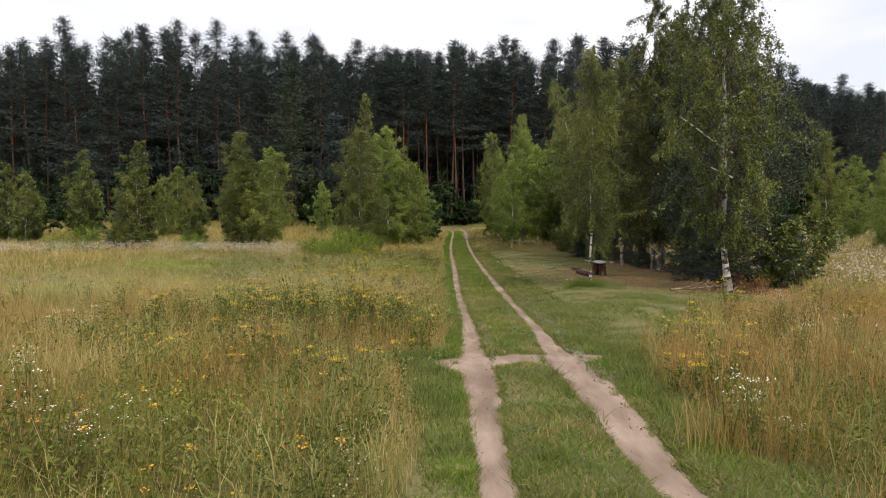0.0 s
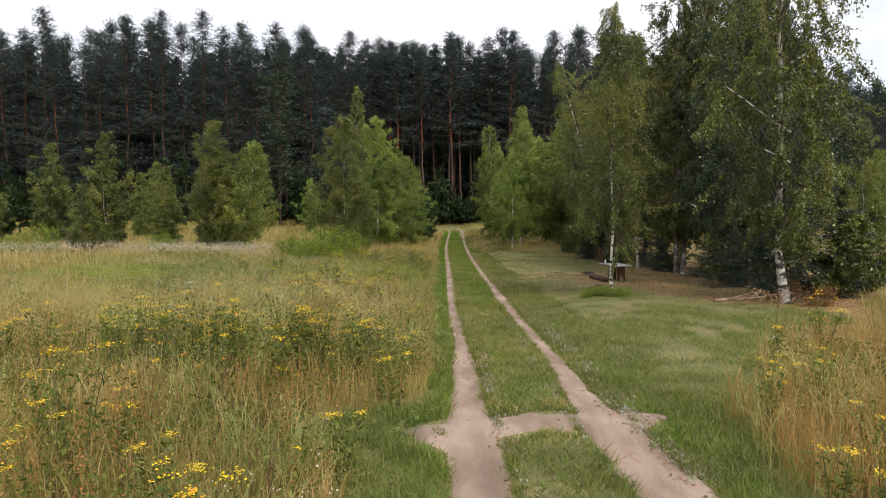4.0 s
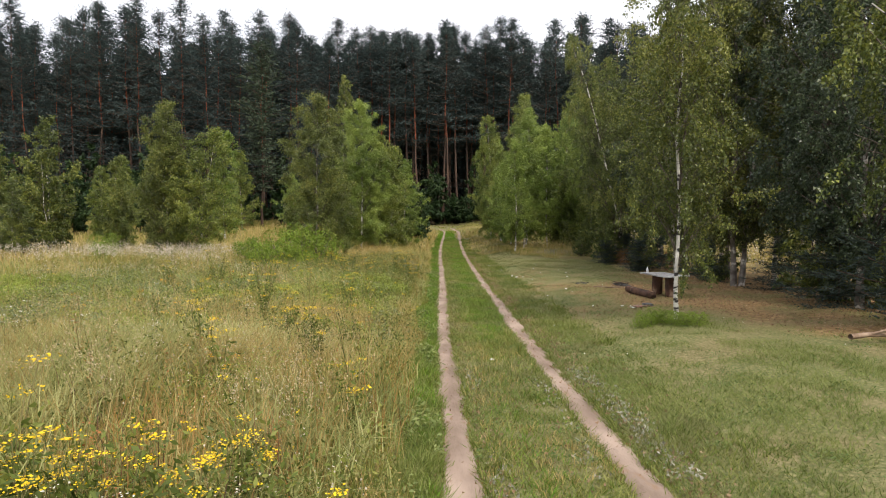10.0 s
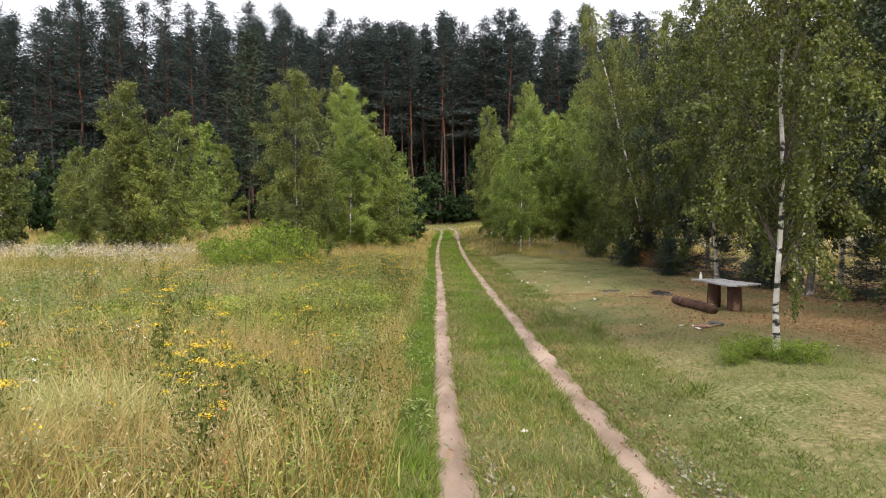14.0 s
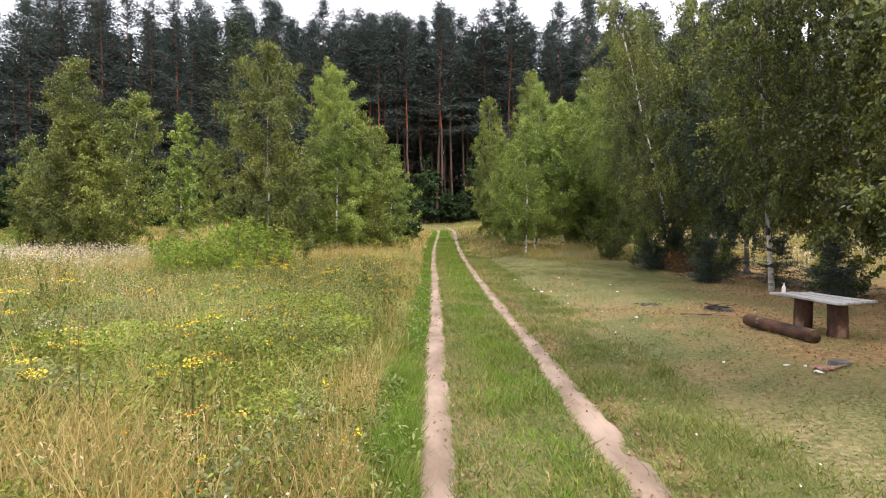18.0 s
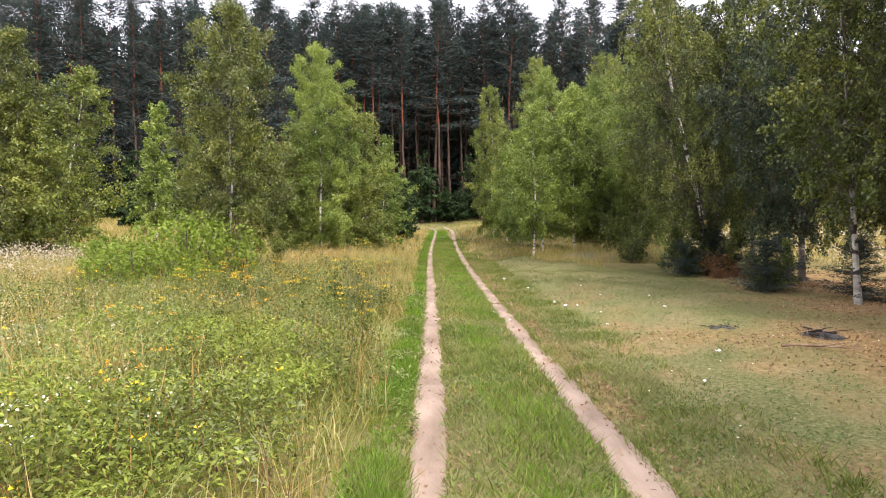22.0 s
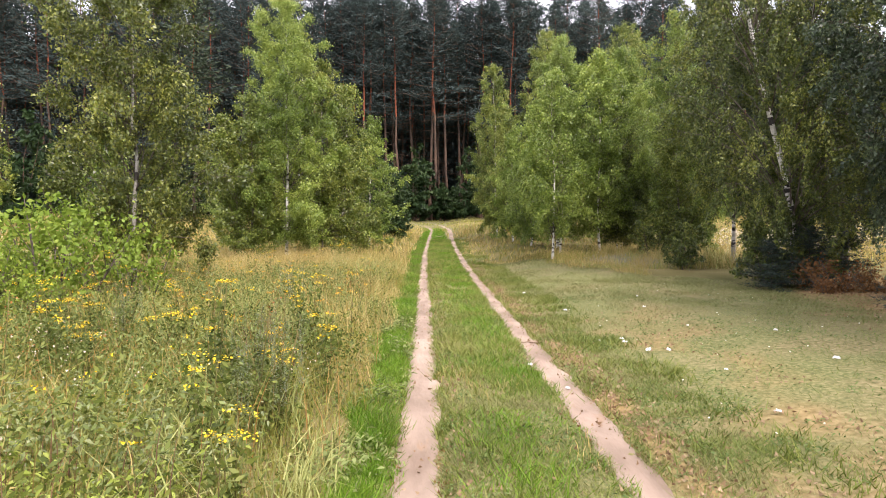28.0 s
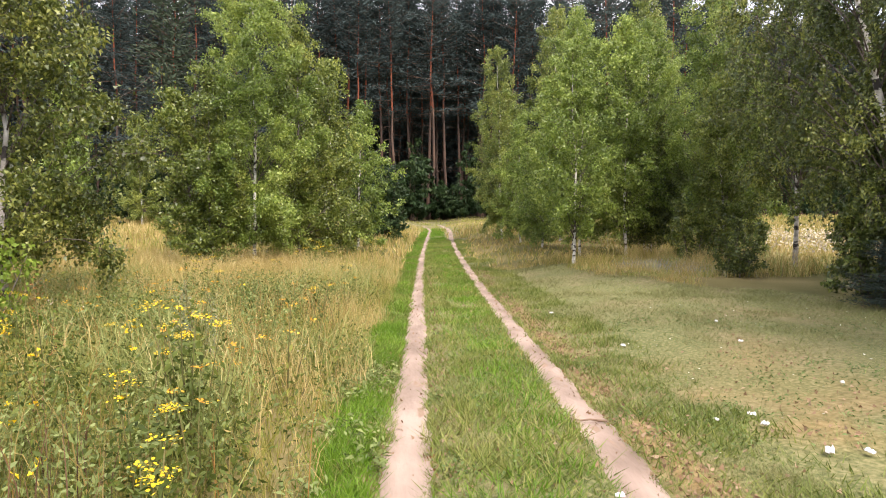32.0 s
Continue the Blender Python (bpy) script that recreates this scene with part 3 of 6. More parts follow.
def broadleaf(name, label, h, R, base, n, seed, leaf_m=None, bark=None, shape="cone", lean=(0.0, 0.0), weep=0.5, leaf=0.085, stems=1, girth=0.0055, group="", category="birch tree", limbs=0, spread=0.35, plain=False, folded=False):
    """A broad-leaved tree: tapered trunks, rising limbs that fill the crown's outline, hanging twigs, and single leaves along them."""
    rng = np.random.default_rng(seed)
    leaf_m, bark = leaf_m or M_BIRCH_LEAF, bark or M_BIRCH_BARK
    tree = thing(name, label, category, group)
    count = limbs or int(26 + h * 6.0)
    ends, limb_lines, twig_lines = [], [], []
    lump = rng.uniform(0, 6.28, 4)
    for s in range(stems):
        hh = h * (1.0 if s == 0 else rng.uniform(0.72, 0.95))
        az0 = rng.uniform(0, 6.28)
        foot = np.array([math.cos(az0), math.sin(az0), 0]) * (0.0 if s == 0 else rng.uniform(0.15, 0.35))
        off = np.array([lean[0], lean[1], 0.0]) + (np.zeros(3) if stems == 1 else np.array([math.cos(az0), math.sin(az0), 0]) * R * spread * rng.uniform(0.6, 1.2) * (s > 0 or stems > 2))
        ts = np.linspace(0, 1, 12)
        wig = np.cumsum(rng.normal(0, 0.010 * h, (12, 2)), axis=0) * 0.5
        wig -= wig[0]
        pts = np.stack([foot[0] + off[0] * ts ** 1.2 + wig[:, 0], foot[1] + off[1] * ts ** 1.2 + wig[:, 1], hh * 0.97 * ts - 0.08], -1)
        r0 = girth * hh * (1.0 if stems == 1 else 0.75) + 0.012
        rad = r0 * (1 - 0.95 * ts) + 0.003
        rad[0] *= 1.35
        V, F = tubes([(pts, rad)], 9)
        part("trunk", mesh_of(name + "_trunk", V, F, bark), tree)
        m = count if stems == 1 else max(9, int(count * 0.55))
        for i in range(m):
            u = ((i + rng.uniform(0, 1)) / m) ** 0.9
            az = i * 2.399 + rng.uniform(-0.5, 0.5)
            out = np.array([math.cos(az), math.sin(az), 0])
            uneven = 1 + 0.14 * math.sin(2 * az + lump[0] + 5 * u) + 0.12 * math.sin(3 * az + lump[1] - 9 * u)
            r = R * crown_radius(shape, u) * rng.uniform(0.45, 1.05) ** 0.6 * uneven * (1.0 if stems == 1 else 0.72)
            r = max(r, 0.12)
            zt = base + (hh - base) * u
            zs = max(0.12 * hh, zt - r * rng.uniform(0.7, 1.4))
            t = min(zs / hh, 0.97)
            p0 = np.array([np.interp(t, ts, pts[:, k]) for k in range(3)])
            tc = np.array([np.interp(min(zt / hh, 0.97), ts, pts[:, k]) for k in range(2)])
            q = np.linspace(0, 1, 5)
            tip = np.array([tc[0], tc[1], zt]) + out * r
            line = p0 + (tip - p0) * q[:, None]
            line[:, 2] += (0.16 + 0.25 * weep) * r * np.sin(math.pi * q) * 0.7
            line += rng.normal(0, 0.02 * r, (5, 3)) * q[:, None]
            lr = max(0.004, r0 * 0.26 * (1 - t) + 0.005)
            limb_lines.append((line, lr * (1 - 0.85 * q)))
            k = max(4, int(3 + r * 3.4))
            for j in range(k):
                a = rng.uniform(0.10, 1.0) ** 0.75
                c = np.array([np.interp(a, q, line[:, d]) for d in range(3)])
                dirn = out * rng.uniform(-0.2, 0.6) + rng.normal(0, 0.6 if weep < 0.75 else 0.28, 3)
                dirn[2] = dirn[2] * 0.7 + 0.2 - weep * rng.uniform(0.2, 1.5)
                L = (0.18 + 0.22 * r ** 0.6) * rng.uniform(0.5, 1.3) * (1.0 if weep < 0.75 else rng.uniform(1.0, 2.4))
                e = c + dirn / np.linalg.norm(dirn) * L
                e[2] = max(e[2], 0.06)
                ends.append((c, e))
                twig_lines.append((np.array([c, e]), np.array([0.005, 0.002])))
        top = pts[-1]
        for j in range(3):
            ends.append((top - np.array([0, 0, 0.35]), top + np.array([0, 0, 0.10]) + rng.normal(0, 0.05, 3)))
    if plain:
        limb_lines, twig_lines = [(a[::2], b[::2]) for a, b in limb_lines], []
    V, F = tubes(limb_lines, 4)
    if twig_lines:
        V2, F2 = tubes(twig_lines, 3)
        F = F + [tuple(i + len(V) for i in f) for f in F2]
        V = np.concatenate([V, V2])
    tagged(part("branchwork", mesh_of(name + "_branchwork", V, F, M_TWIG), tree), kind="stuff")
    T = np.array(ends)
    w = (0.1 + np.linalg.norm(T[:, 1] - T[:, 0], axis=1)) * rng.uniform(0.1, 1.9, len(T))
    idx = rng.choice(len(T), n, p=w / w.sum())
    P = T[idx, 0] + (T[idx, 1] - T[idx, 0]) * rng.random((n, 1)) ** 0.8
    P = P + rng.normal(0, (0.042 + 0.016 * R) * (1.0 if weep < 0.75 else 0.55), (n, 3))
    P[:, 2] -= rng.exponential(0.02 + 0.11 * weep, n) * rng.random(n)
    P[:, 2] = np.maximum(P[:, 2], 0.05)
    cards = leaf_cards(P, leaf, rng, 0.2 + weep) if folded else leaf_tris(P, leaf, rng, 0.4 + weep)
    part("crown", poly_mesh(name + "_crown", cards, 4 if folded else 3, leaf_m), tree)
    return tree


def conifer(name, label, h, R, base, seed, whorls, per, clumps, tris, leaf_m=None, bark=None, needle=0.36, width=0.075, girth=0.0068, group="", category="pine tree", stubs=0, droop=0.1, top=0.35, thin=0.1):
    """A pine: straight trunk, tiers of limbs, and tufts of needles along them."""
    rng = np.random.default_rng(seed)
    leaf_m, bark = leaf_m or M_NEEDLE, bark or M_PINE_BARK
    tree = thing(name, label, category, group)
    ts = np.linspace(0, 1, 10)
    wig = np.cumsum(rng.normal(0, 0.004 * h, (10, 2)), axis=0)
    wig -= wig[0]
    pts = np.stack([wig[:, 0], wig[:, 1], h * ts - 0.1], -1)
    r0 = girth * h
    rad = r0 * (1 - 0.92 * ts)
    rad[0] *= 1.3
    V, F = tubes([(pts, rad)], 7)
    low = [k for k, f in enumerate(F) if V[f[0], 2] < 0.36 * h]
    index = np.ones(len(F), int)
    index[low] = 0
    part("trunk", mesh_of(name + "_trunk", V, F, [M_PINE_DARK, bark], True, index), tree)
    lines, C = [], []
    for i in range(whorls):
        for j in range(per):
            u = min(1.0, max(0.0, (i + rng.uniform(-0.5, 1.2)) / whorls)) ** 0.95
            if rng.random() < 0.10 + thin * max(0.0, 1 - u / 0.68):
                continue
            z = base + (h * 0.985 - base) * u
            p0 = np.array([np.interp(z / h, ts, pts[:, 0]), np.interp(z / h, ts, pts[:, 1]), z])
            r = R * ((1 - u) ** 0.9 * (0.78 + 0.22 * min(1, u * 4)) * (1 - top) + top * (1 - u ** 3)) * rng.uniform(0.5, 1.15) + 0.15
            az = 6.283 * j / per + i * 1.3 + rng.uniform(-0.5, 0.5)
            out = np.array([math.cos(az), math.sin(az), 0])
            q = np.linspace(0, 1, 4)
            rise = -droop + 1.15 * u ** 2 + rng.uniform(-0.22, 0.22)
            line = p0 + out * r * q[:, None] + np.stack([q * 0, q * 0, r * (rise * q + 0.16 * q * q)], -1)
            lines.append((line, r0 * 0.16 * (1 - 0.85 * q) + 0.01))
            k = max(2, int(clumps * (0.35 + 0.7 * r / R)))
            for a in np.linspace(0.32 if thin > 0.9 else 0.12, 1.0, k):
                c = np.array([np.interp(a, q, line[:, d]) for d in range(3)])
                side = np.array([-out[1], out[0], 0]) * rng.normal(0, 0.16 * r * a)
                C.append((*(c + side + np.array([0, 0, rng.uniform(-0.1, 0.12)])), *out))
    for i in range(stubs):
        z = rng.uniform(0.15 * h, max(0.45 * h, base))
        az = rng.uniform(0, 6.28)
        L = rng.uniform(0.4, 1.7)
        p0 = np.array([np.interp(z / h, ts, pts[:, 0]), np.interp(z / h, ts, pts[:, 1]), z])
        e = p0 + np.array([math.cos(az) * L, math.sin(az) * L, -0.15 * L])
        lines.append((np.array([p0, (p0 + e) / 2 + np.array([0, 0, 0.05]), e]), np.array([0.035, 0.025, 0.012])))
    V, F = tubes(lines, 3)
    tagged(part("branchwork", mesh_of(name + "_branchwork", V, F, M_PINE_DARK), tree), kind="stuff")
    C = np.array(C + [(*(pts[-1] - np.array([0, 0, 0.25 * k])), 0, 0, 0.9) for k in range(2)])
    P = np.repeat(C, tris, axis=0)
    P, out = P[:, :3], P[:, 3:]
    n = len(P)
    d = rng.normal(size=(n, 3)) * np.array([1, 1, 0.45]) + out * 0.8 + np.array([0, 0, 0.35])
    d = unit(d)
    s = unit(np.cross(d, rng.normal(size=(n, 3)))) * width
    P = P + rng.normal(0, needle, (n, 3)) * np.array([0.8, 0.8, 0.36]) + out * rng.normal(0, needle * 0.5, (n, 1))
    L = needle * rng.uniform(0.6, 1.25, (n, 1))
    V = np.stack([P - s * 0.5, P + s * 0.5, P + d * L + s * 0.15], 1).reshape(-1, 3)
    part("crown", poly_mesh(name + "_crown", V, 3, leaf_m), tree)
    return tree


def put(tree, x, y, turn=0.0, size=1.0):
    tree.matrix_basis = on_ground(x, y) @ Matrix.Rotation(turn, 4, "Z") @ Matrix.Scale(size, 4)
    return tree


def again(tree, x, y, turn, size, stretch=1.0, label=""):
    """A further tree of the same growth, turned and scaled."""
    c = copy_thing(tree, Matrix())
    c.matrix_basis = on_ground(x, y) @ Matrix.Rotation(turn, 4, "Z") @ Matrix.Diagonal((size, size, size * stretch, 1))
    return tagged(c, label)


# pine forest beyond the meadow
rs = random.Random(7)
PINES = []
for k, (h, R, base, st, wh) in enumerate(((28.0, 4.6, 8.0, 16, 27), (27.0, 4.2, 9.5, 18, 25), (29.0, 4.8, 4.5, 12, 31), (26.0, 4.6, 3.0, 10, 30), (27.5, 4.2, 10.5, 18, 24), (27.0, 4.7, 6.0, 14, 29))):
    PINES.append(conifer("pine_tree", "tall dark Scots pine with a reddish trunk in the forest edge", h, R, base, 100 + k, wh, 5, 4, 23, needle=0.46, width=0.092, stubs=st, group="pine forest edge", top=0.24, droop=0.22, thin=0.97 if k in (0, 1, 4) else 0.62, girth=0.0068 if k in (0, 1, 4) else 0.0058))
spots = []
for row, (y0, gap) in enumerate(((87.0, 4.0), (90.5, 3.2), (94.5, 3.2), (98.5, 3.6))):
    x = -76 - 6 * row + rs.uniform(0, 3)
    while x < 86 + 6 * row:
        far = 0.0 if x < 25 else 0.55 * (x - 25)
        spots.append((x, y0 + far + rs.uniform(-1.6, 1.6) + (1.5 if -2 < x < 7 and row == 0 else 0), row))
        x += gap * rs.uniform(0.65, 1.4) * (0.68 if row and -12 < x < 12 else 1.0)
for k, (x, y, row) in enumerate(spots):
    src = PINES[rs.choice((0, 1, 4) if -9 < x < 9 else (2, 3, 5, 0) if x < 0 else (2, 5, 0, 1))]
    size = rs.uniform(0.87, 0.97) * (0.95 if row == 0 else 1.0)
    if k < 6:
        put(PINES[k], x, y, rs.uniform(0, 6.28), size)
    else:
        again(src, x, y, rs.uniform(0, 6.28), size * 1.06, rs.uniform(0.90, 0.98) + (0.07 if x < -18 else 0))
# more crowns behind, so that the top of the forest closes
rb = random.Random(71)
x = -84.0
while x < 96:
    far = 0.0 if x < 25 else 0.55 * (x - 25)
    again(PINES[rb.choice((0, 2, 5, 3))], x, 96.5 + far + rb.uniform(-1.5, 5.0), rb.uniform(0, 6.28), rb.uniform(0.90, 0.99), rb.uniform(0.90, 0.97) + (0.05 if x < -18 else 0))
    x += rb.uniform(2.6, 4.6)


def far_woods():
    """The depth of the forest: bare trunks and rough crowns, too dense to count."""
    rng = np.random.default_rng(11)
    lines, tri = [], []
    for i in range(520):
        y = rng.uniform(103, 130)
        x = rng.uniform(-115, 125)
        y += 0.55 * max(0, x - 25)
        h = rng.uniform(23.5, 27.8)
        z = float(gz(x, y)) - 0.2
        lines.append((np.array([[x, y, z], [x + 0.1, y, z + h * 0.6], [x, y, z + h]]), np.array([0.22, 0.15, 0.03])))
        m = 480
        u = rng.random(m)
        a = rng.uniform(0, 6.28, m)
        r = 2.9 * np.sqrt(rng.random(m)) * (1 - u) ** 0.5
        P = np.stack([x + r * np.cos(a), y + r * np.sin(a), z + h * (0.02 + 0.98 * u)], -1)
        d = unit(rng.normal(size=(m, 3)) + np.array([0, 0, 0.3]))
        s = unit(np.cross(d, rng.normal(size=(m, 3)))) * 0.42
        tri.append(np.stack([P - s, P + s, P + d * 1.15], 1).reshape(-1, 3))
    V, F = tubes(lines, 5)
    woods = thing("far_woods", "dark interior of a dense pine forest", "forest", kind="stuff")
    part("trunks", mesh_of("far_trunks", V, F, M_PINE_DARK), woods)
    part("canopy", poly_mesh("far_canopy", np.concatenate(tri), 3, M_NEEDLE), woods)


far_woods()

# undergrowth along the forest edge
SHRUBS = [broadleaf("forest_shrub", "dark green leafy shrub at the foot of the pines", h, R, 0.2, 2700, 200 + k, M_SHRUB_LEAF, M_PINE_DARK, "round", weep=0.1, leaf=0.36, stems=3, limbs=18, spread=0.5, plain=True, category="shrub", group="forest undergrowth")
          for k, (h, R) in enumerate(((6.0, 2.6), (7.5, 2.7), (4.6, 2.5), (8.5, 2.4)))]
x, k = -70.0, 0
while x < 75:
    y = 83.5 + rs.uniform(-1.5, 2.5) + (0.55 * (x - 25) if x > 25 else 0)
    if -3 < x < 8:
        y = 85.5 + rs.uniform(0, 1.5)
    src = SHRUBS[k % 4]
    s = rs.uniform(0.75, 1.15)
    if k < 4:
        put(src, x, y, rs.uniform(0, 6.28), s)
    else:
        again(src, x, y, rs.uniform(0, 6.28), s)
    x += rs.uniform(1.9, 3.6) if -30 < x < 20 else rs.uniform(2.6, 4.8)
    k += 1
for x, y, s in ((-16.5, 75, 0.9), (-13.2, 77, 1.0), (-21.5, 74, 0.85), (-24, 70, 0.9), (-27.5, 66, 0.95), (-31, 62, 0.9), (-35, 60, 1.0), (-38.5, 57, 0.9), (-43, 56, 1.0), (-47, 54, 0.9), (-10.0, 78, 0.8), (-2.5, 84.2, 0.6), (-0.6, 85.4, 0.65), (0.4, 86.2, 0.55), (3.6, 85.6, 0.6), (4.8, 85.0, 0.65), (6.4, 84.6, 0.7), (7.8, 83.9, 0.6), (2.2, 87.0, 0.6)):
    again(SHRUBS[k % 4], x, y, rs.uniform(0, 6.28), s)
    k += 1

# pine that stands before the forest, with limbs far down
put(conifer("pine_tree", "broad old pine with limbs far down before the forest", 19.5, 4.2, 4.0, 131, 20, 5, 7, 12, M_NEEDLE_LIGHT, needle=0.5, width=0.15, stubs=6, group="pine forest edge", droop=0.2), -18.3, 74)
put(conifer("pine_tree", "slender dark pine before the forest edge", 14.0, 2.0, 3.0, 132, 16, 5, 6, 10, needle=0.45, width=0.14, stubs=4, group="pine forest edge"), -13.6, 78)
put(broadleaf("birch_tree", "tall slender birch standing before the dark pines", 16.5, 1.8, 3.5, 9000, 133, M_BIRCH_DARK, leaf=0.17, weep=0.5, shape="tall"), -9.7, 74)

# birches of the meadow, west of the track
W = "birches in the open meadow"
LBL = "young birch with a bushy green crown in tall grass"
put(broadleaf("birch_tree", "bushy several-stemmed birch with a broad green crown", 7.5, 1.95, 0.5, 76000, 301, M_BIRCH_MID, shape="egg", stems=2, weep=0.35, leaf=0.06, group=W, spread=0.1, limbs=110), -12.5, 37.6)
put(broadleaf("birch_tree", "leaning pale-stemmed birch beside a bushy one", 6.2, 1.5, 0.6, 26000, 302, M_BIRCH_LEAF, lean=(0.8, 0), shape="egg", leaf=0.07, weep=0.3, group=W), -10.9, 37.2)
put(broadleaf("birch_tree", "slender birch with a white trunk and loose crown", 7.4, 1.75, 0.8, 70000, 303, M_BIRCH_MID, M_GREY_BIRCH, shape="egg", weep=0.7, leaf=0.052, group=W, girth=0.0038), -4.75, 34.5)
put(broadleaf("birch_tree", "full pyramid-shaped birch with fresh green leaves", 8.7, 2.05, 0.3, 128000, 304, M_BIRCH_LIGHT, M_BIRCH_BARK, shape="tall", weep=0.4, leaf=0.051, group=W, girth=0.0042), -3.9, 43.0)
put(broadleaf("birch_tree", "low bushy birch leaning on a taller one", 5.2, 1.4, 0.2, 40000, 305, M_BIRCH_LEAF, M_OLD_BARK, shape="egg", weep=0.25, leaf=0.064, stems=2, group=W), -4.7, 41.8)
put(broadleaf("birch_tree", "slim birch filling the gap beside a pyramid-shaped one", 7.0, 1.5, 0.2, 26000, 311, M_BIRCH_LEAF, M_OLD_BARK, weep=0.35, leaf=0.07, group=W), -2.95, 44.4)
L5 = put(broadleaf("birch_tree", LBL, 6.5, 1.6, 0.2, 26000, 306, M_BIRCH_LEAF, weep=0.35, leaf=0.076, group=W), -2.45, 46.0)
L6 = put(broadleaf("birch_tree", LBL, 6.0, 1.6, 0.2, 24000, 307, M_BIRCH_LIGHT, shape="tall", weep=0.35, leaf=0.078, group=W), -1.95, 51.0)
put(broadleaf("dark_bush", "dense dark green bush beside the track", 4.5, 2.0, 0.1, 9000, 308, M_SHRUB_LEAF, M_PINE_DARK, "round", stems=3, weep=0.1, leaf=0.17, category="bush"), -1.3, 60.0)
CONE = put(broadleaf("birch_tree", "small cone-shaped birch with yellow-green leaves", 8.3, 1.8, 0.3, 15000, 309, M_BIRCH_LIGHT, weep=0.25, leaf=0.125, group=W), -16.0, 55.7)
DARK1 = put(broadleaf("birch_tree", "dark crowned birch with a hidden trunk in the meadow", 7.4, 2.1, 0.3, 32000, 310, M_BIRCH_DARK, shape="egg", stems=2, weep=0.3, leaf=0.092, group=W), -20.8, 42.0)
again(DARK1, -17.5, 42.6, 1.0, 0.72, label="small dark birch between two larger ones")
again(DARK1, -20.7, 38.8, 2.2, 0.52, label="low young birch before a darker tree")
again(DARK1, -29.2, 49.5, 0.7, 1.02)
again(DARK1, -30.8, 45.0, 2.6, 0.75)
again(DARK1, -34.2, 48.0, 3.4, 0.86)
again(L5, -24.5, 54.0, 2.0, 0.85)
again(L5, -19.5, 71.0, 4.0, 1.25)
again(L6, -12.5, 64.0, 3.0, 0.9)
again(L5, -26.0, 60.0, 5.0, 1.05)
again(DARK1, -40.0, 52.0, 1.4, 0.9)

# birches east of the track, from the far end to the clearing
E_ = "birch grove beside the track"
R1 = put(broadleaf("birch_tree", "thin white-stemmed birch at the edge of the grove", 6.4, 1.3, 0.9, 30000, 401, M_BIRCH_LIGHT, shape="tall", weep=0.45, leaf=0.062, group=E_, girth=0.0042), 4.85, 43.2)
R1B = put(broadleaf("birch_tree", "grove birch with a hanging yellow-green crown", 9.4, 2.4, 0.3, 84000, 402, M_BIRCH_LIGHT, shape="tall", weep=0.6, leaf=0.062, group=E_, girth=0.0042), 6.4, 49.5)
R1C = put(broadleaf("birch_tree", "tall birch with loose top in the grove", 11.6, 2.2, 0.4, 50000, 403, M_BIRCH_LEAF, M_BIRCH_BARK, shape="tall", weep=0.6, leaf=0.082, group=E_, girth=0.0042), 7.4, 56.0)
again(R1C, 4.9, 59.0, 2.0, 0.88)
again(R1B, 8.9, 48.5, 1.0, 0.92)
again(R1C, 12.5, 59.0, 4.0, 1.05)
again(R1C, 10.2, 53.0, 5.2, 0.95)
again(R1, 7.1, 45.4, 2.0, 1.2)
again(R1B, 6.0, 64.0, 3.0, 0.95)
again(R1, 5.8, 46.2, 4.2, 1.0)
again(L6, 5.6, 51.5, 1.5, 0.8)
again(DARK1, 8.1, 46.6, 0.5, 0.75)
again(L5, 9.3, 43.6, 2.5, 0.85)
again(L6, 5.3, 55.0, 3.5, 0.95)
again(R1B, 9.9, 45.0, 2.5, 0.95)
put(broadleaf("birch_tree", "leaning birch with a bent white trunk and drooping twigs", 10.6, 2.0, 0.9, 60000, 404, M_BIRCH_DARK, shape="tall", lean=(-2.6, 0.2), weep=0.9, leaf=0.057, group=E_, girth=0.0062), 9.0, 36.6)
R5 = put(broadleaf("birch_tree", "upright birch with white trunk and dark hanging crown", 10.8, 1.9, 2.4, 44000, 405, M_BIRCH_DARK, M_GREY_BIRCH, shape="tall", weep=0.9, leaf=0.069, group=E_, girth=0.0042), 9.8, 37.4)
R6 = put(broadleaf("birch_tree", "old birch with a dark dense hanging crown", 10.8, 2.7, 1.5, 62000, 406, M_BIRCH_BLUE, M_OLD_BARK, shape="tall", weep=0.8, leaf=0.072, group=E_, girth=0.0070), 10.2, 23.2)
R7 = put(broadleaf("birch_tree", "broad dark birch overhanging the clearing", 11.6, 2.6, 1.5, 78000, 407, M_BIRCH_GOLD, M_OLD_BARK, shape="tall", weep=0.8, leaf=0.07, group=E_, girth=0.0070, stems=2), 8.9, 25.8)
again(R5, 8.7, 29.5, 1.2, 0.95)
again(R5, 11.0, 27.5, 2.9, 1.05)
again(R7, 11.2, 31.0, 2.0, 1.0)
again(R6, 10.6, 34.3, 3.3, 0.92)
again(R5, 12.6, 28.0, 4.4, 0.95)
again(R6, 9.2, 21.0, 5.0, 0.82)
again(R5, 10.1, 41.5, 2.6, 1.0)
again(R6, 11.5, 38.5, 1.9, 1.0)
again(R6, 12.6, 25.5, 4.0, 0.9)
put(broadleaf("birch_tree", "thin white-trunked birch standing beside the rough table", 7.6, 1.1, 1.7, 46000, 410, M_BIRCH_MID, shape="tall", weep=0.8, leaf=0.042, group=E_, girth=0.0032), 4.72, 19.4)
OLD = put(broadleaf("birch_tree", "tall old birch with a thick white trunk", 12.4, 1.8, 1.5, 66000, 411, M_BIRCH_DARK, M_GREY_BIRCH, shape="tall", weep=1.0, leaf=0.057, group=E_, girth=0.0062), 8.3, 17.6)
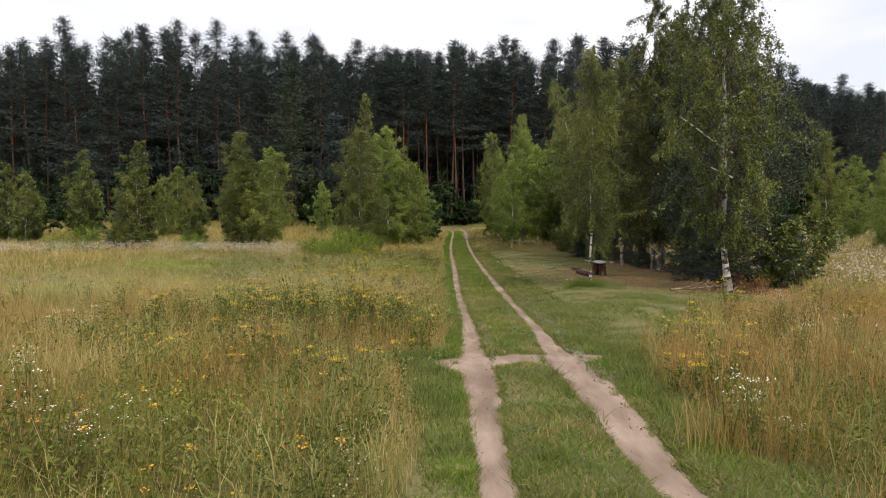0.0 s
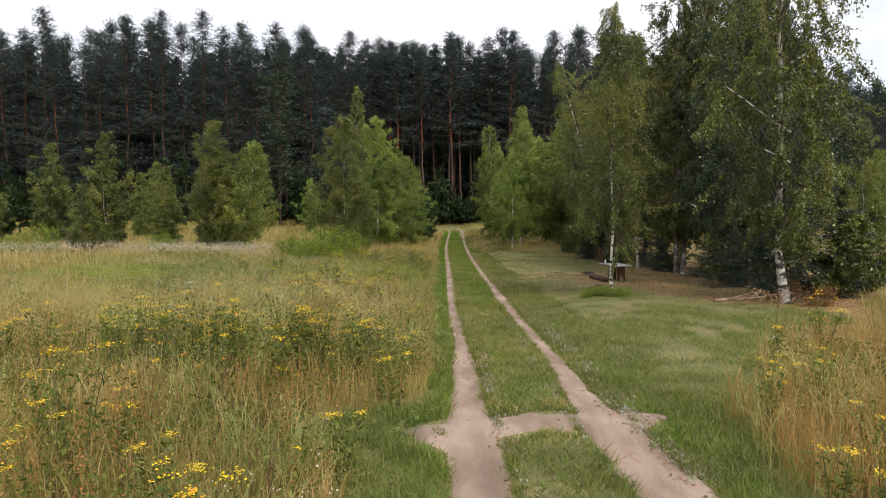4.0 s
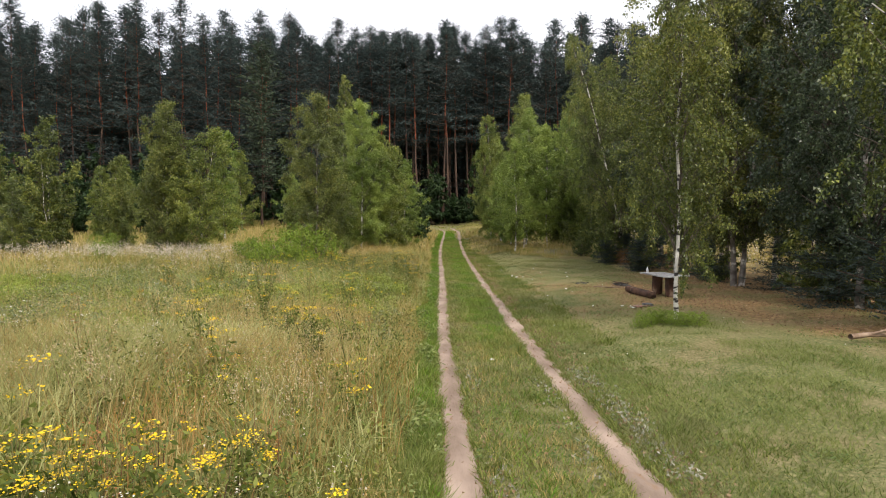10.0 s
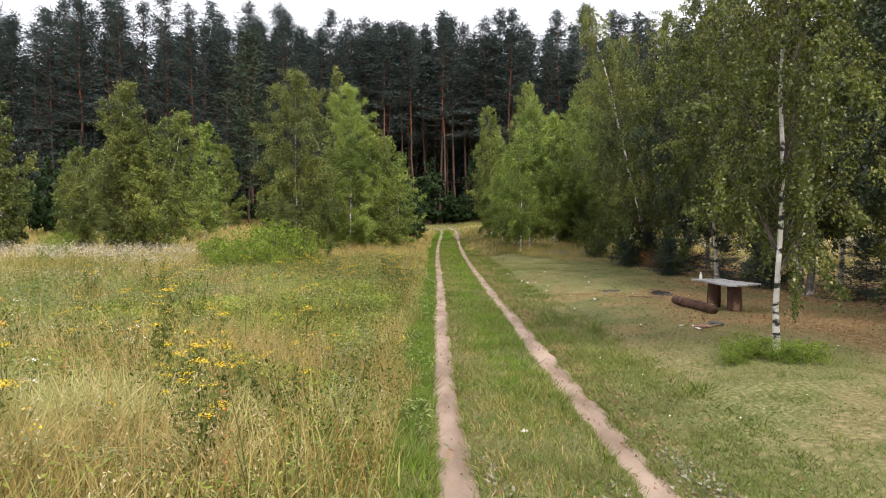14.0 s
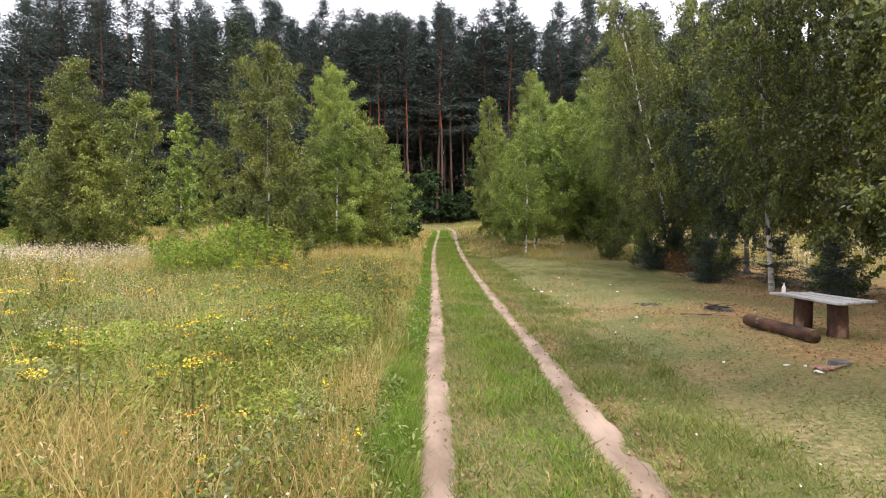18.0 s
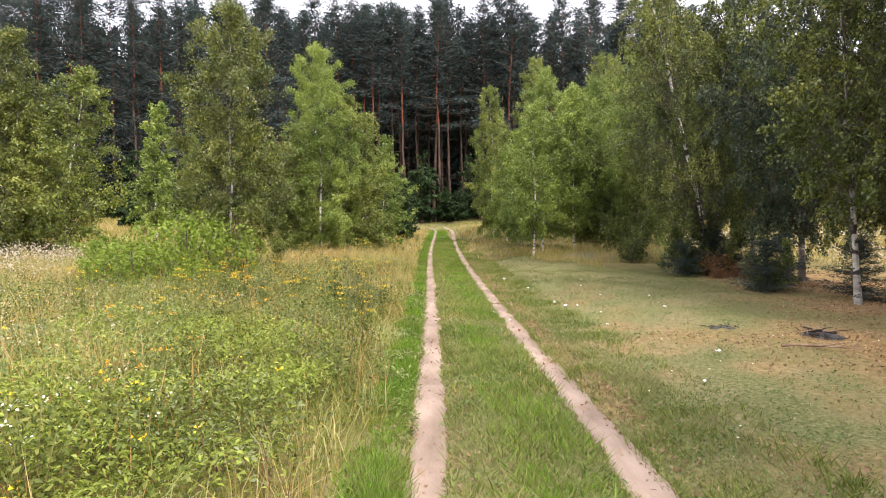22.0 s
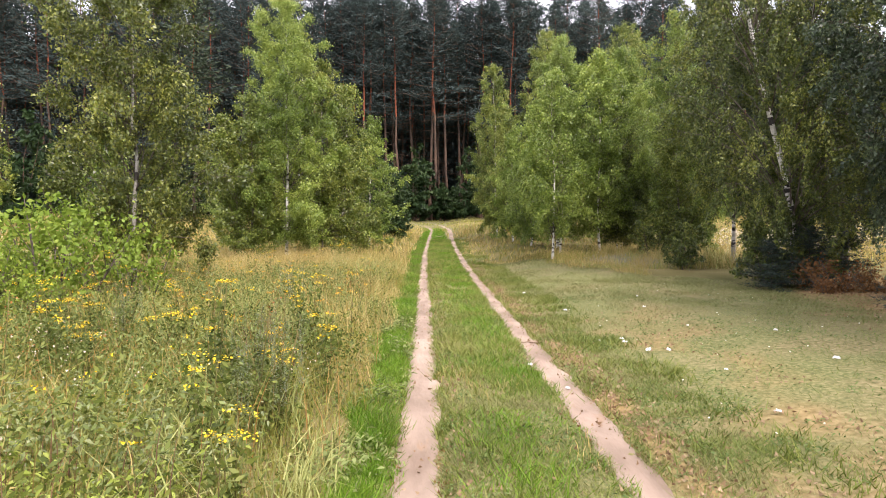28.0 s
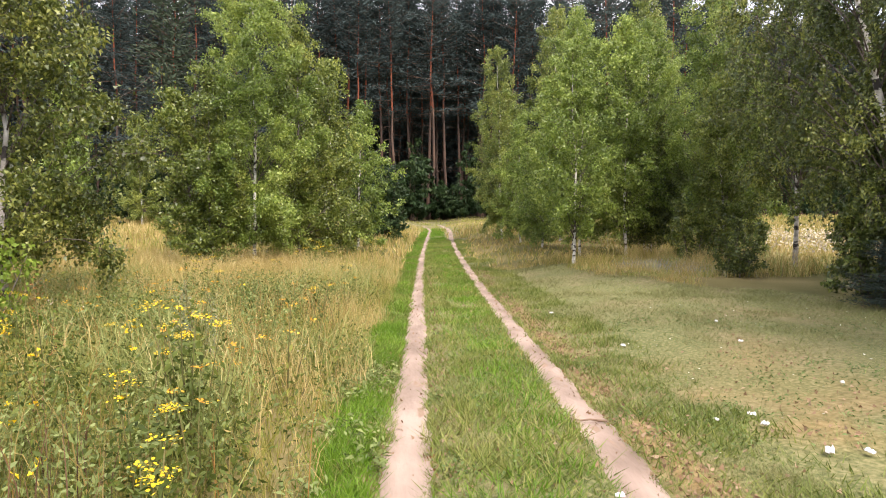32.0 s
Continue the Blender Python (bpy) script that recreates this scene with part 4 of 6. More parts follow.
for pts in (((0.0, -0.05, 4.0), (-0.5, -0.15, 4.25), (-1.0, -0.2, 4.6), (-1.6, -0.25, 5.0)), ((0.0, -0.05, 3.3), (-0.4, -0.2, 3.45), (-0.8, -0.3, 3.6)), ((0.0, 0.0, 5.6), (0.5, -0.2, 5.9), (1.0, -0.3, 6.3))):
    V, F = tubes([(np.array(pts), np.linspace(0.028, 0.008, len(pts)))], 6)
    part("dead_limb", mesh_of("dead_limb", V, F, M_BIRCH_BARK), OLD, "bare pale dead limb")
again(R1C, 20.2, 32.0, 1.0, 0.60, label="yellowing birch alone in the far meadow")
again(R1B, 28.5, 39.0, 2.0, 0.65)
again(R1C, 24.0, 47.0, 2.8, 0.66)
again(R1B, 35.0, 52.0, 0.8, 0.8)
again(R1C, 42.0, 58.0, 5.1, 0.72)

# young pines under the grove
YP = conifer("young_pine", "young bluish-green pine bushy to the ground", 3.2, 1.3, 0.10, 501, 11, 6, 6, 30, M_NEEDLE_BLUE, M_PINE_DARK, needle=0.16, width=0.026, girth=0.0065, group="young pines in the grove", category="young pine", top=0.35)
put(YP, 8.5, 18.6, 0.0, 0.9)
for x, y, s in ((8.0, 35.8, 0.45), (9.0, 36.1, 0.5), (9.9, 36.2, 0.5), (8.1, 31.6, 0.5), (8.9, 27.6, 0.5), (9.6, 24.6, 0.6), (9.2, 30.2, 0.5), (9.0, 21.4, 0.8), (9.4, 33.2, 0.5), (10.4, 19.0, 0.8), (-21.6, 40.6, 1.0)):
    again(YP, x, y, rs.uniform(0, 6.28), s * 1.15, rs.uniform(0.6, 0.75))

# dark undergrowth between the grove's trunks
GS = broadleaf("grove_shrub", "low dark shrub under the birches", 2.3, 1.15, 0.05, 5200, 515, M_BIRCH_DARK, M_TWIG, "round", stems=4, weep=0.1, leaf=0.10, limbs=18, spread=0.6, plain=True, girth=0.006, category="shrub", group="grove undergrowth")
put(GS, 9.4, 22.3)
for x, y, s in ((9.9, 20.9, 0.8), (9.7, 28.3, 0.7), (9.9, 18.6, 0.9), (11.2, 19.6, 1.0), (8.4, 36.3, 0.7), (9.4, 36.6, 0.8), (8.3, 43.3, 0.8), (8.3, 31.9, 0.55), (7.9, 40.2, 0.6)):
    again(GS, x, y, rs.uniform(0, 6.28), s)

BR = broadleaf("dead_bracken", "rust-orange withered bracken at the grove's edge", 0.75, 0.55, 0.05, 900, 518, M_FERN, M_TWIG, "round", stems=4, weep=0.2, leaf=0.07, limbs=10, spread=0.7, plain=True, folded=True, girth=0.004, category="bracken", group="withered bracken")
put(BR, 9.0, 35.3)
for x, y, s in ((9.8, 35.1, 0.8), (10.5, 35.4, 0.9), (8.7, 35.0, 0.5), (8.9, 18.6, 0.7), (8.8, 17.2, 0.7)):
    again(BR, x, y, rs.uniform(0, 6.28), s)

# low leafy bushes in the meadow
BUSH = broadleaf("sapling_bush", "low bush of bright green saplings in tall grass", 1.55, 0.8, 0.05, 2600, 520, M_BUSH_LEAF, M_TWIG, "round", stems=6, weep=0.0, folded=True, leaf=0.075, limbs=14, plain=True, spread=0.7, girth=0.005, category="bush", group="sapling bushes")
put(BUSH, -4.7, 31.7, 0.0, 1.2)
for x, y, s in ((-5.7, 31.2, 1.0), (-4.0, 32.5, 0.8), (-6.5, 32.2, 1.0), (-5.4, 33.0, 1.1), (-7.2, 33.1, 0.85), (-4.4, 30.7, 0.65), (-6.0, 30.4, 0.6), (-5.0, 30.9, 0.7),
                (-22.0, 37.5, 1.0), (-23.4, 37.0, 0.85), (-14.6, 36.0, 0.7), (-16.0, 38.5, 0.8), (17.5, 22.0, 0.9), (19.5, 23.5, 0.8), (4.5, 19.0, 0.34), (4.95, 19.2, 0.3), (4.15, 19.2, 0.3), (3.95, 18.95, 0.22), (4.7, 18.8, 0.3), (4.35, 19.35, 0.34)):
    again(BUSH, x, y, rs.uniform(0, 6.28), s, rs.uniform(0.85, 1.2) * (0.5 if s < 0.35 else 1.0))


# ---- grass and herbs ----
def blades(name, X, Y, H, Wd, rng, mat, bend=0.35, sink=0.01):
    """Bent tapering blades of grass: a strip and a tip each."""
    n = len(X)
    Z = gz(X, Y) - sink
    az = rng.uniform(0, 2 * math.pi, n)
    fz = rng.uniform(0, math.pi, n)
    b = bend * rng.uniform(0.2, 1.5, n) * H
    dx, dy = np.cos(az) * b, np.sin(az) * b
    sx, sy = np.cos(fz) * Wd * 0.5, np.sin(fz) * Wd * 0.5
    V = np.empty((n, 5, 3))
    V[:, 0] = np.stack([X - sx, Y - sy, Z], -1)
    V[:, 1] = np.stack([X + sx, Y + sy, Z], -1)
    V[:, 2] = np.stack([X - sx * 0.8 + dx * 0.3, Y - sy * 0.8 + dy * 0.3, Z + H * 0.58], -1)
    V[:, 3] = np.stack([X + sx * 0.8 + dx * 0.3, Y + sy * 0.8 + dy * 0.3, Z + H * 0.58], -1)
    V[:, 4] = np.stack([X + dx, Y + dy, Z + H * np.sqrt(np.clip(1 - (b / H) ** 2 * 0.5, 0.3, 1))], -1)
    o = np.arange(n)[:, None] * 5
    loops = np.concatenate([o + np.array([[0, 1, 3, 2]]), o + np.array([[2, 3, 4]])], 1).ravel()
    starts = (np.arange(n)[:, None] * 7 + np.array([[0, 4]])).ravel()
    return raw_mesh(name, V.reshape(-1, 3), loops, starts, mat)


def spikes(name, X, Y, H, Wd, rng, mat, bend=0.5, sink=0.005):
    """Short or far grass: one tapering blade each."""
    n = len(X)
    Z = gz(X, Y) - sink
    az, fz = rng.uniform(0, 2 * math.pi, n), rng.uniform(0, math.pi, n)
    b = bend * rng.uniform(0.2, 1.6, n) * H
    sx, sy = np.cos(fz) * Wd * 0.5, np.sin(fz) * Wd * 0.5
    V = np.stack([np.stack([X - sx, Y - sy, Z], -1), np.stack([X + sx, Y + sy, Z], -1), np.stack([X + np.cos(az) * b, Y + np.sin(az) * b, Z + H], -1)], 1)
    return poly_mesh(name, V.reshape(-1, 3), 3, mat)


def wide(x, y, w):
    """Blade width: broader tufts stand for many blades away from the track."""
    return w + 0.0007 * np.clip(np.abs(x - 1.2) - 2.5, 0, 60) + 0.0005 * np.clip(y - 36, 0, 60)


def scatter(rng, n, x0, x1, y0, y1, keep, clump=0.0, per=9):
    """Random places kept by a chance that depends on the place; y is drawn denser towards y0."""
    X, Y = rng.uniform(x0, x1, n), rng.uniform(y0, y1, n)
    if clump:
        m = max(1, n // per)
        cx, cy = rng.uniform(x0, x1, m), rng.uniform(y0, y1, m)
        i = rng.integers(0, m, n)
        X, Y = cx[i] + rng.normal(0, clump, n), cy[i] + rng.normal(0, clump, n)
    k = rng.random(n) < keep(X, Y)
    return X[k], Y[k]


def leaf_layer(name, X, Y, H, leaf, rng, mat):
    """Broad leaves that spread flat on stalks of the height H."""
    n = len(X)
    a = rng.uniform(0, 6.283, n)
    d = unit(np.stack([np.cos(a), np.sin(a), rng.normal(-0.1, 0.5, n)], -1))
    s = unit(np.cross(d, np.array([0, 0, 1.0]) + rng.normal(0, 0.7, (n, 3))))
    L = leaf * rng.uniform(0.55, 1.35, (n, 1))
    P = np.stack([X, Y, gz(X, Y) + H], -1)
    mid = P + d * L * 0.45 + np.array([0, 0, 0.08]) * L
    V = np.stack([P, mid + s * L * 0.17, P + d * L - np.array([0, 0, 0.12]) * L, mid - s * L * 0.17], 1)
    return poly_mesh(name, V.reshape(-1, 3), 4, mat)


def stuff(name, mesh, label, category):
    return tagged(new(name, mesh), label, category, kind="stuff")


def off_rut(x, y, half=0.2):
    """Where grass may stand: off the worn sand, whose edge is ragged."""
    a = step(half * 4.5, half * 7.0, np.abs(x - rut_x(LEFT_RUT, y)) / rut_half(LEFT_RUT, y) + 0.5 * (vnoise(x, y, 0.25, 130) - 0.5))
    b = step(half * 4.5, half * 7.0, np.abs(x - rut_x(RIGHT_RUT, y)) / rut_half(RIGHT_RUT, y) + 0.5 * (vnoise(x, y, 0.25, 131) - 0.5))
    cy, h = cross_band(x, y)
    c = step(0.75, 1.1, np.abs(y - cy) / np.maximum(h, 0.01) + 0.5 * (vnoise(x, y, 0.25, 132) - 0.5))
    return a * b * c


def tall_zone(x, y):
    return np.clip(1 - lawn_zone(x, y), 0, 1) * step(86, 84, y) * step(6.5, 7.5, np.where((x > 6.5) & (y > 15.5) & (y < 40) & (x < np.interp(y, [15.5, 17, 21], [7.5, 9.5, 14.5])), 0, 10))


def stand(x, y):
    """Thick stands of leafy tansy: one just past the crossing path, one before the saplings."""
    first = np.exp(-((y - 11.1 + 0.15 * (x + 2)) / 1.25) ** 4) * step(-7.5, -4.5, x) * step(0.0, -0.3, x - left_edge(y))
    second = 0.45 * np.exp(-((y - 28.2) / 3.2) ** 4) * step(-6, -4, x) * step(-0.5, -1.0, x - left_edge(y)) * step(0.3, 0.55, vnoise(x, y, 1.2, 150))
    return first + second


def dry_patch(x, y):
    """How dry the meadow is: straw near the start and far off, lusher in between."""
    bias = np.interp(y, [0, 8, 14, 21, 30, 36, 50], [0.12, 0.10, 0.13, -0.07, -0.05, 0.05, 0.12]) - 0.18 * stand(x, y)
    return step(0.40, 0.60, 0.55 * vnoise(x, y, 3.2, 61) + 0.45 * vnoise(x, y, 1.1, 62) + bias)


def herb_clump(x, y):
    """Where leafy herbs crowd out the grass."""
    bias = np.interp(y, [0, 6, 9, 13, 20, 30, 36], [0.12, 0.12, 0.08, 0.0, 0.08, 0.10, 0.04]) + 0.25 * stand(x, y)
    return step(0.47, 0.60, 0.5 * vnoise(x, y, 1.5, 111) + 0.5 * vnoise(x, y, 0.55, 112) + bias) * step(0.0, -0.5, np.where(x < 1, x - left_edge(y), right_edge(y) - x))


def carpet(x, y):
    """The broad-leaved patch in the meadow west of the track."""
    return np.exp(-((y - 20.2 - 0.2 * (x + 3)) / 5.3) ** 4) * step(-0.05, -0.7, x - left_edge(y)) * step(-13, -9, x) * (0.10 + 0.90 * step(0.36, 0.54, 0.6 * vnoise(x, y, 1.7, 91) + 0.4 * vnoise(x, y, 0.6, 90)))


G = np.random.default_rng(77)
# short grass: strip between the ruts, verges and clearing
X, Y = scatter(G, 318000, -0.9, 3.2, -1, 62, lambda x, y: lawn_zone(x, y) * off_rut(x, y, 0.145) * (1 - 0.8 * needle_zone(x, y)) * (0.25 + 0.75 * step(0.25, 0.6, vnoise(x, y, 0.45, 71))), 0.06)
H = G.uniform(0.025, 0.10, len(X)) * (0.35 + 1.3 * vnoise(X, Y, 0.5, 72))
stuff("short_grass", spikes("short_grass", X, Y, H, wide(X, Y, 0.012), G, M_GRASS_LAWN, 1.0), "short trodden grass between and beside the wheel ruts", "grass")
X, Y = scatter(G, 440000, 2.2, 9.5, 5, 44, lambda x, y: lawn_zone(x, y) * off_rut(x, y) * (1 - 0.85 * needle_zone(x, y)) * (0.3 + 0.7 * step(0.3, 0.6, vnoise(x, y, 1.1, 70))), 0.09)
H = G.uniform(0.012, 0.04, len(X)) * (0.4 + 1.1 * vnoise(X, Y, 0.5, 73)) * (1 + 0.7 * step(16, 11, Y))
stuff("clearing_grass", spikes("clearing_grass", X, Y, H * (1 + 0.4 * step(31, 36, Y)), wide(X, Y, 0.0055) + 0.0005 * np.clip(Y - 29, 0, 20), G, M_GRASS_CLEAR, 1.3), "short thin grass of the clearing", "grass")
X, Y = scatter(G, 420000, 2.1, 8.5, 5, 40, lambda x, y: lawn_zone(x, y) * off_rut(x, y) * step(0.30, 0.55, 0.6 * vnoise(x, y, 1.3, 69) + 0.4 * vnoise(x, y, 0.4, 68)) * (1 - 0.85 * needle_zone(x, y)) * (0.04 + 0.96 * step(22, 15, y)), 0.10)
stuff("green_patches", spikes("green_patches", X, Y, G.uniform(0.02, 0.08, len(X)) * (1 + 0.4 * step(17, 11, Y)), wide(X, Y, 0.008), G, M_GRASS_PASTURE, 1.2), "greener patches of short grass in the clearing", "grass")
X, Y = scatter(G, 482000, -0.9, 3.4, -1, 74, lambda x, y: off_rut(x, y, 0.12) * np.clip(1.2 * np.exp(-((x - rut_x(LEFT_RUT, y) + 0.34) / 0.20) ** 2) + 0.6 * np.exp(-((x - 1.2 - 0.008 * y) / 0.36) ** 4) * step(15, 23, y) + 0.25 * np.exp(-((x - 1.15) / 0.34) ** 2) + 0.7 * np.exp(-((x - 2.45) / 0.33) ** 2) * step(13, 9, y), 0, 1) * step(0.02, 0.32, vnoise(x, y, 0.8, 74)), 0.07)
H = G.uniform(0.025, 0.09, len(X)) * (0.35 + 1.3 * vnoise(X, Y, 0.5, 75))
stuff("verge_grass", spikes("verge_grass", X, Y, H, wide(X, Y, 0.012), G, M_GRASS_VERGE, 1.0), "lush bright green grass along the ruts", "grass")
# ragged tufts that creep into the ruts
for name, table, n in (("rut_edge_grass", LEFT_RUT, 210), ("rut_edge_grass", RIGHT_RUT, 260)):
    ty = np.where(G.random(n) < 0.6, 2.5 + 15 * G.random(n), 17 + 27 * G.random(n))
    side = np.where(G.random(n) < 0.5, -1, 1)
    tx = rut_x(table, ty) + side * (rut_half(table, ty) * G.uniform(0.85, 1.15, n) + 0.02)
    i = np.repeat(np.arange(n), 55)
    X, Y = tx[i] + G.normal(0, 0.026, len(i)), ty[i] + G.normal(0, 0.11, len(i)) * G.uniform(0.4, 1.4, n)[i]
    stuff(name, spikes(name, X, Y, G.uniform(0.015, 0.055, len(X)), wide(X, Y, 0.008), G, M_GRASS_LAWN, 1.2, -0.005), "ragged tufts of grass creeping into the wheel rut", "grass")
# dry tufts on the middle strip
X, Y = scatter(G, 30000, 0.7, 1.8, 2.5, 60, lambda x, y: off_rut(x, y) * step(0.52, 0.72, vnoise(x, y, 0.9, 76)) * (0.3 + 0.7 * step(24, 16, y)), 0.05)
stuff("dry_tufts", blades("dry_tufts", X, Y, G.uniform(0.04, 0.12, len(X)), 0.007, G, M_GRASS_DRY, 0.8), "dry straw-coloured tufts on the strip between ruts", "grass")

# lying and arching grass on the near side of the crossing path
X, Y = scatter(G, 52000, -2.2, 4.2, 5.5, 9.9, lambda x, y: lawn_zone(x, y) * off_rut(x, y, 0.19) * np.where(x < 1.2, step(0.35, -0.1, x), step(2.3, 2.7, x)), 0.07, 26)
stuff("arching_grass", blades("arching_grass", X, Y, G.uniform(0.08, 0.22, len(X)), 0.007, G, M_GRASS_PASTURE, 0.95), "arching green grass beside the crossing path", "grass")
# clover and plantain among the short grass
X, Y = scatter(G, 150000, -0.6, 8.5, 4, 36, lambda x, y: lawn_zone(x, y) * off_rut(x, y, 0.16) * (1 - 0.8 * needle_zone(x, y)) * step(0.42, 0.62, 0.5 * vnoise(x, y, 0.9, 140) + 0.5 * vnoise(x, y, 0.3, 141)) * np.exp(-np.clip(x - 2.5, 0, 9) / 3.5), 0.05, 12)
stuff("clover_leaves", leaf_layer("clover_leaves", X, Y, G.uniform(0.01, 0.06, len(X)), 0.034, G, M_CLOVER), "low clover and plantain leaves in the short grass", "low plants")
# fine thick turf of the strip and the lush verge, where the camera passes close
T = np.random.default_rng(771)
X, Y = scatter(T, 520000, 0.35, 2.9, 3.5, 33, lambda x, y: lawn_zone(x, y) * off_rut(x, y, 0.13) * (1 - 0.8 * needle_zone(x, y)) * (0.45 + 0.55 * step(0.3, 0.6, vnoise(x, y, 0.6, 170))), 0.05, 14)
k = 0.5 * vnoise(X, Y, 0.9, 171) + 0.5 * vnoise(X, Y, 0.25, 172) + T.normal(0, 0.09, len(X)) < 0.45
for mat, q, lab in ((M_GRASS_PASTURE, k, "fine short turf between the wheel ruts"), (M_GRASS_CLEAR, ~k, "fine pale worn turf between the wheel ruts")):
    stuff("fine_turf", spikes("fine_turf", X[q], Y[q], T.uniform(0.015, 0.05, q.sum()) * (0.5 + vnoise(X[q], Y[q], 0.4, 173)), 0.0075, T, mat, 1.3), lab, "grass")
X, Y = scatter(T, 290000, -0.9, 0.5, 6.5, 36, lambda x, y: off_rut(x, y, 0.13) * step(6.5, 9, y) * np.exp(-((x - rut_x(LEFT_RUT, y) + rut_half(LEFT_RUT, y) + 0.12 + 0.14 * vnoise(x, y, 0.8, 177)) / 0.16) ** 4) * (0.12 + 0.88 * step(0.3, 0.55, vnoise(x, y, 0.55, 174))), 0.05, 16)
H = T.uniform(0.04, 0.12, len(X)) * (0.4 + 1.0 * vnoise(X, Y, 0.45, 175)) * (0.6 + 0.4 * step(11, 16, Y))
k = T.random(len(X)) < (0.55 * step(13, 19, Y) + 0.35 * step(20, 26, Y)) * (0.5 + 0.7 * vnoise(X, Y, 0.7, 178))
for mat, q, lab in ((M_GRASS_VERGE, k, "lush green grass on the meadow side of the rut"), (M_GRASS_PASTURE, ~k, "thick grey-green grass on the meadow side of the rut")):
    stuff("lush_verge", spikes("lush_verge", X[q], Y[q], H[q], 0.0095, T, mat, 0.8), lab, "grass")
X, Y = scatter(T, 26000, -0.9, 0.6, 9, 33, lambda x, y: off_rut(x, y, 0.13) * np.exp(-((x - rut_x(LEFT_RUT, y) + rut_half(LEFT_RUT, y) + 0.3) / 0.3) ** 4) * step(0.45, 0.6, vnoise(x, y, 0.5, 179)), 0.06, 14)
stuff("verge_leaves", leaf_layer("verge_leaves", X, Y, T.uniform(0.02, 0.14, len(X)), 0.06, T, M_BROAD), "broad low leaves among the verge grass", "low plants")
# crumbs of earth and dead leaf along the ruts' edges
for table, bias in ((LEFT_RUT, 0.62), (RIGHT_RUT, 0.45)):
    n = 5200
    Y = T.uniform(3, 33, n)
    side = np.where(T.random(n) < bias, 1, -1)
    X = rut_x(table, Y) + side * rut_half(table, Y) * (0.62 + 0.55 * T.random(n) ** 0.6)
    k = T.random(n) < 0.15 + 0.85 * step(0.4, 0.62, vnoise(X, Y, 0.7, 180))
    P = np.stack([X[k], Y[k], gz(X[k], Y[k]) + 0.006], -1)
    stuff("rut_crumbs", poly_mesh("rut_crumbs", leaf_tris(P, 0.021, T, 0.1, 0.8), 3, M_FERN), "brown crumbs of leaf and bark along the rut's edge", "leaf debris")
# tall meadow
def edge_low(x, y, reach):
    """Grass stands lower at the meadow's very edge."""
    e = 0.45 + 0.55 * step(-0.1, reach, np.minimum(np.abs(x - left_edge(y)), np.abs(x - right_edge(y))))
    return e * (1 - 0.72 * step(34, 38, y) * step(2, 3, x) * step(4.0, 0.5, x - right_edge(y)) * (0.6 + 0.4 * step(0.3, 0.6, vnoise(x, y, 1.2, 121))))


def near_path(x, y):
    return np.exp(-np.clip(np.abs(x - 0.6) - 3, 0, 50) / 7) * step(16, 8, x) * step(-16, -9, x) * step(-2.5, 2.5, y)


X, Y = scatter(G, 640000, -16, 16, -2.5, 45, lambda x, y: tall_zone(x, y) * (0.18 + 0.82 * dry_patch(x, y)) * near_path(x, y) * (1 - 0.85 * carpet(x, y)) * (1 - 0.9 * herb_clump(x, y)), 0.11)
H = G.uniform(0.25, 0.66, len(X)) * (0.6 + 0.65 * vnoise(X, Y, 1.6, 81)) * edge_low(X, Y, 0.5)
stuff("tall_dry_grass", spikes("tall_dry_grass", X, Y, H, wide(X, Y, 0.0065), G, M_GRASS_DRY, 0.45), "tall straw-coloured meadow grass", "grass")
k = G.random(len(X)) < 0.16
P = np.repeat(np.stack([X[k], Y[k], gz(X[k], Y[k]) + H[k] * 1.08], -1), 5, axis=0)
P = P + G.normal(0, 1, P.shape) * np.array([0.014, 0.014, 0.05])
stuff("grass_panicles", poly_mesh("grass_panicles", leaf_tris(P, 0.024, G, 0.4, 0.4), 3, M_GRASS_DRY), "feathery dry seed heads of meadow grass", "grass")
X, Y = scatter(G, 225000, -16, 16, -2.5, 42, lambda x, y: tall_zone(x, y) * (0.3 + 0.7 * dry_patch(x, y)) * near_path(x, y) * (1 - 0.8 * carpet(x, y)) * (1 - 0.7 * herb_clump(x, y)), 0.15, 40)
H = G.uniform(0.35, 0.78, len(X)) * edge_low(X, Y, 0.5)
stuff("bent_dry_grass", blades("bent_dry_grass", X, Y, H, wide(X, Y, 0.0062), G, M_GRASS_DRY, 0.6), "bent stalks of dry meadow grass in tussocks", "grass")
X, Y = scatter(G, 610000, -16, 16, -2.5, 45, lambda x, y: tall_zone(x, y) * (1 - 0.55 * dry_patch(x, y)) * near_path(x, y) * (1 - 0.75 * carpet(x, y)), 0.11)
H = G.uniform(0.20, 0.50, len(X)) * (0.6 + 0.65 * vnoise(X, Y, 1.6, 82)) * edge_low(X, Y, 0.4)
stuff("tall_green_grass", spikes("tall_green_grass", X, Y, H, wide(X, Y, 0.008), G, M_GRASS_GREEN, 0.5), "tall green meadow grass", "grass")
X, Y = scatter(G, 265000, -16, 16, -2.5, 42, lambda x, y: tall_zone(x, y) * (1 - 0.3 * dry_patch(x, y)) * near_path(x, y) * step(0.32, 0.6, vnoise(x, y, 1.2, 85)), 0.14, 44)
H = G.uniform(0.34, 0.68, len(X)) * edge_low(X, Y, 0.4) * (1 - 0.3 * carpet(X, Y))
stuff("bent_green_grass", blades("bent_green_grass", X, Y, H, wide(X, Y, 0.010), G, M_SEDGE, 0.85), "arching tussocks of pale green meadow grass", "grass")
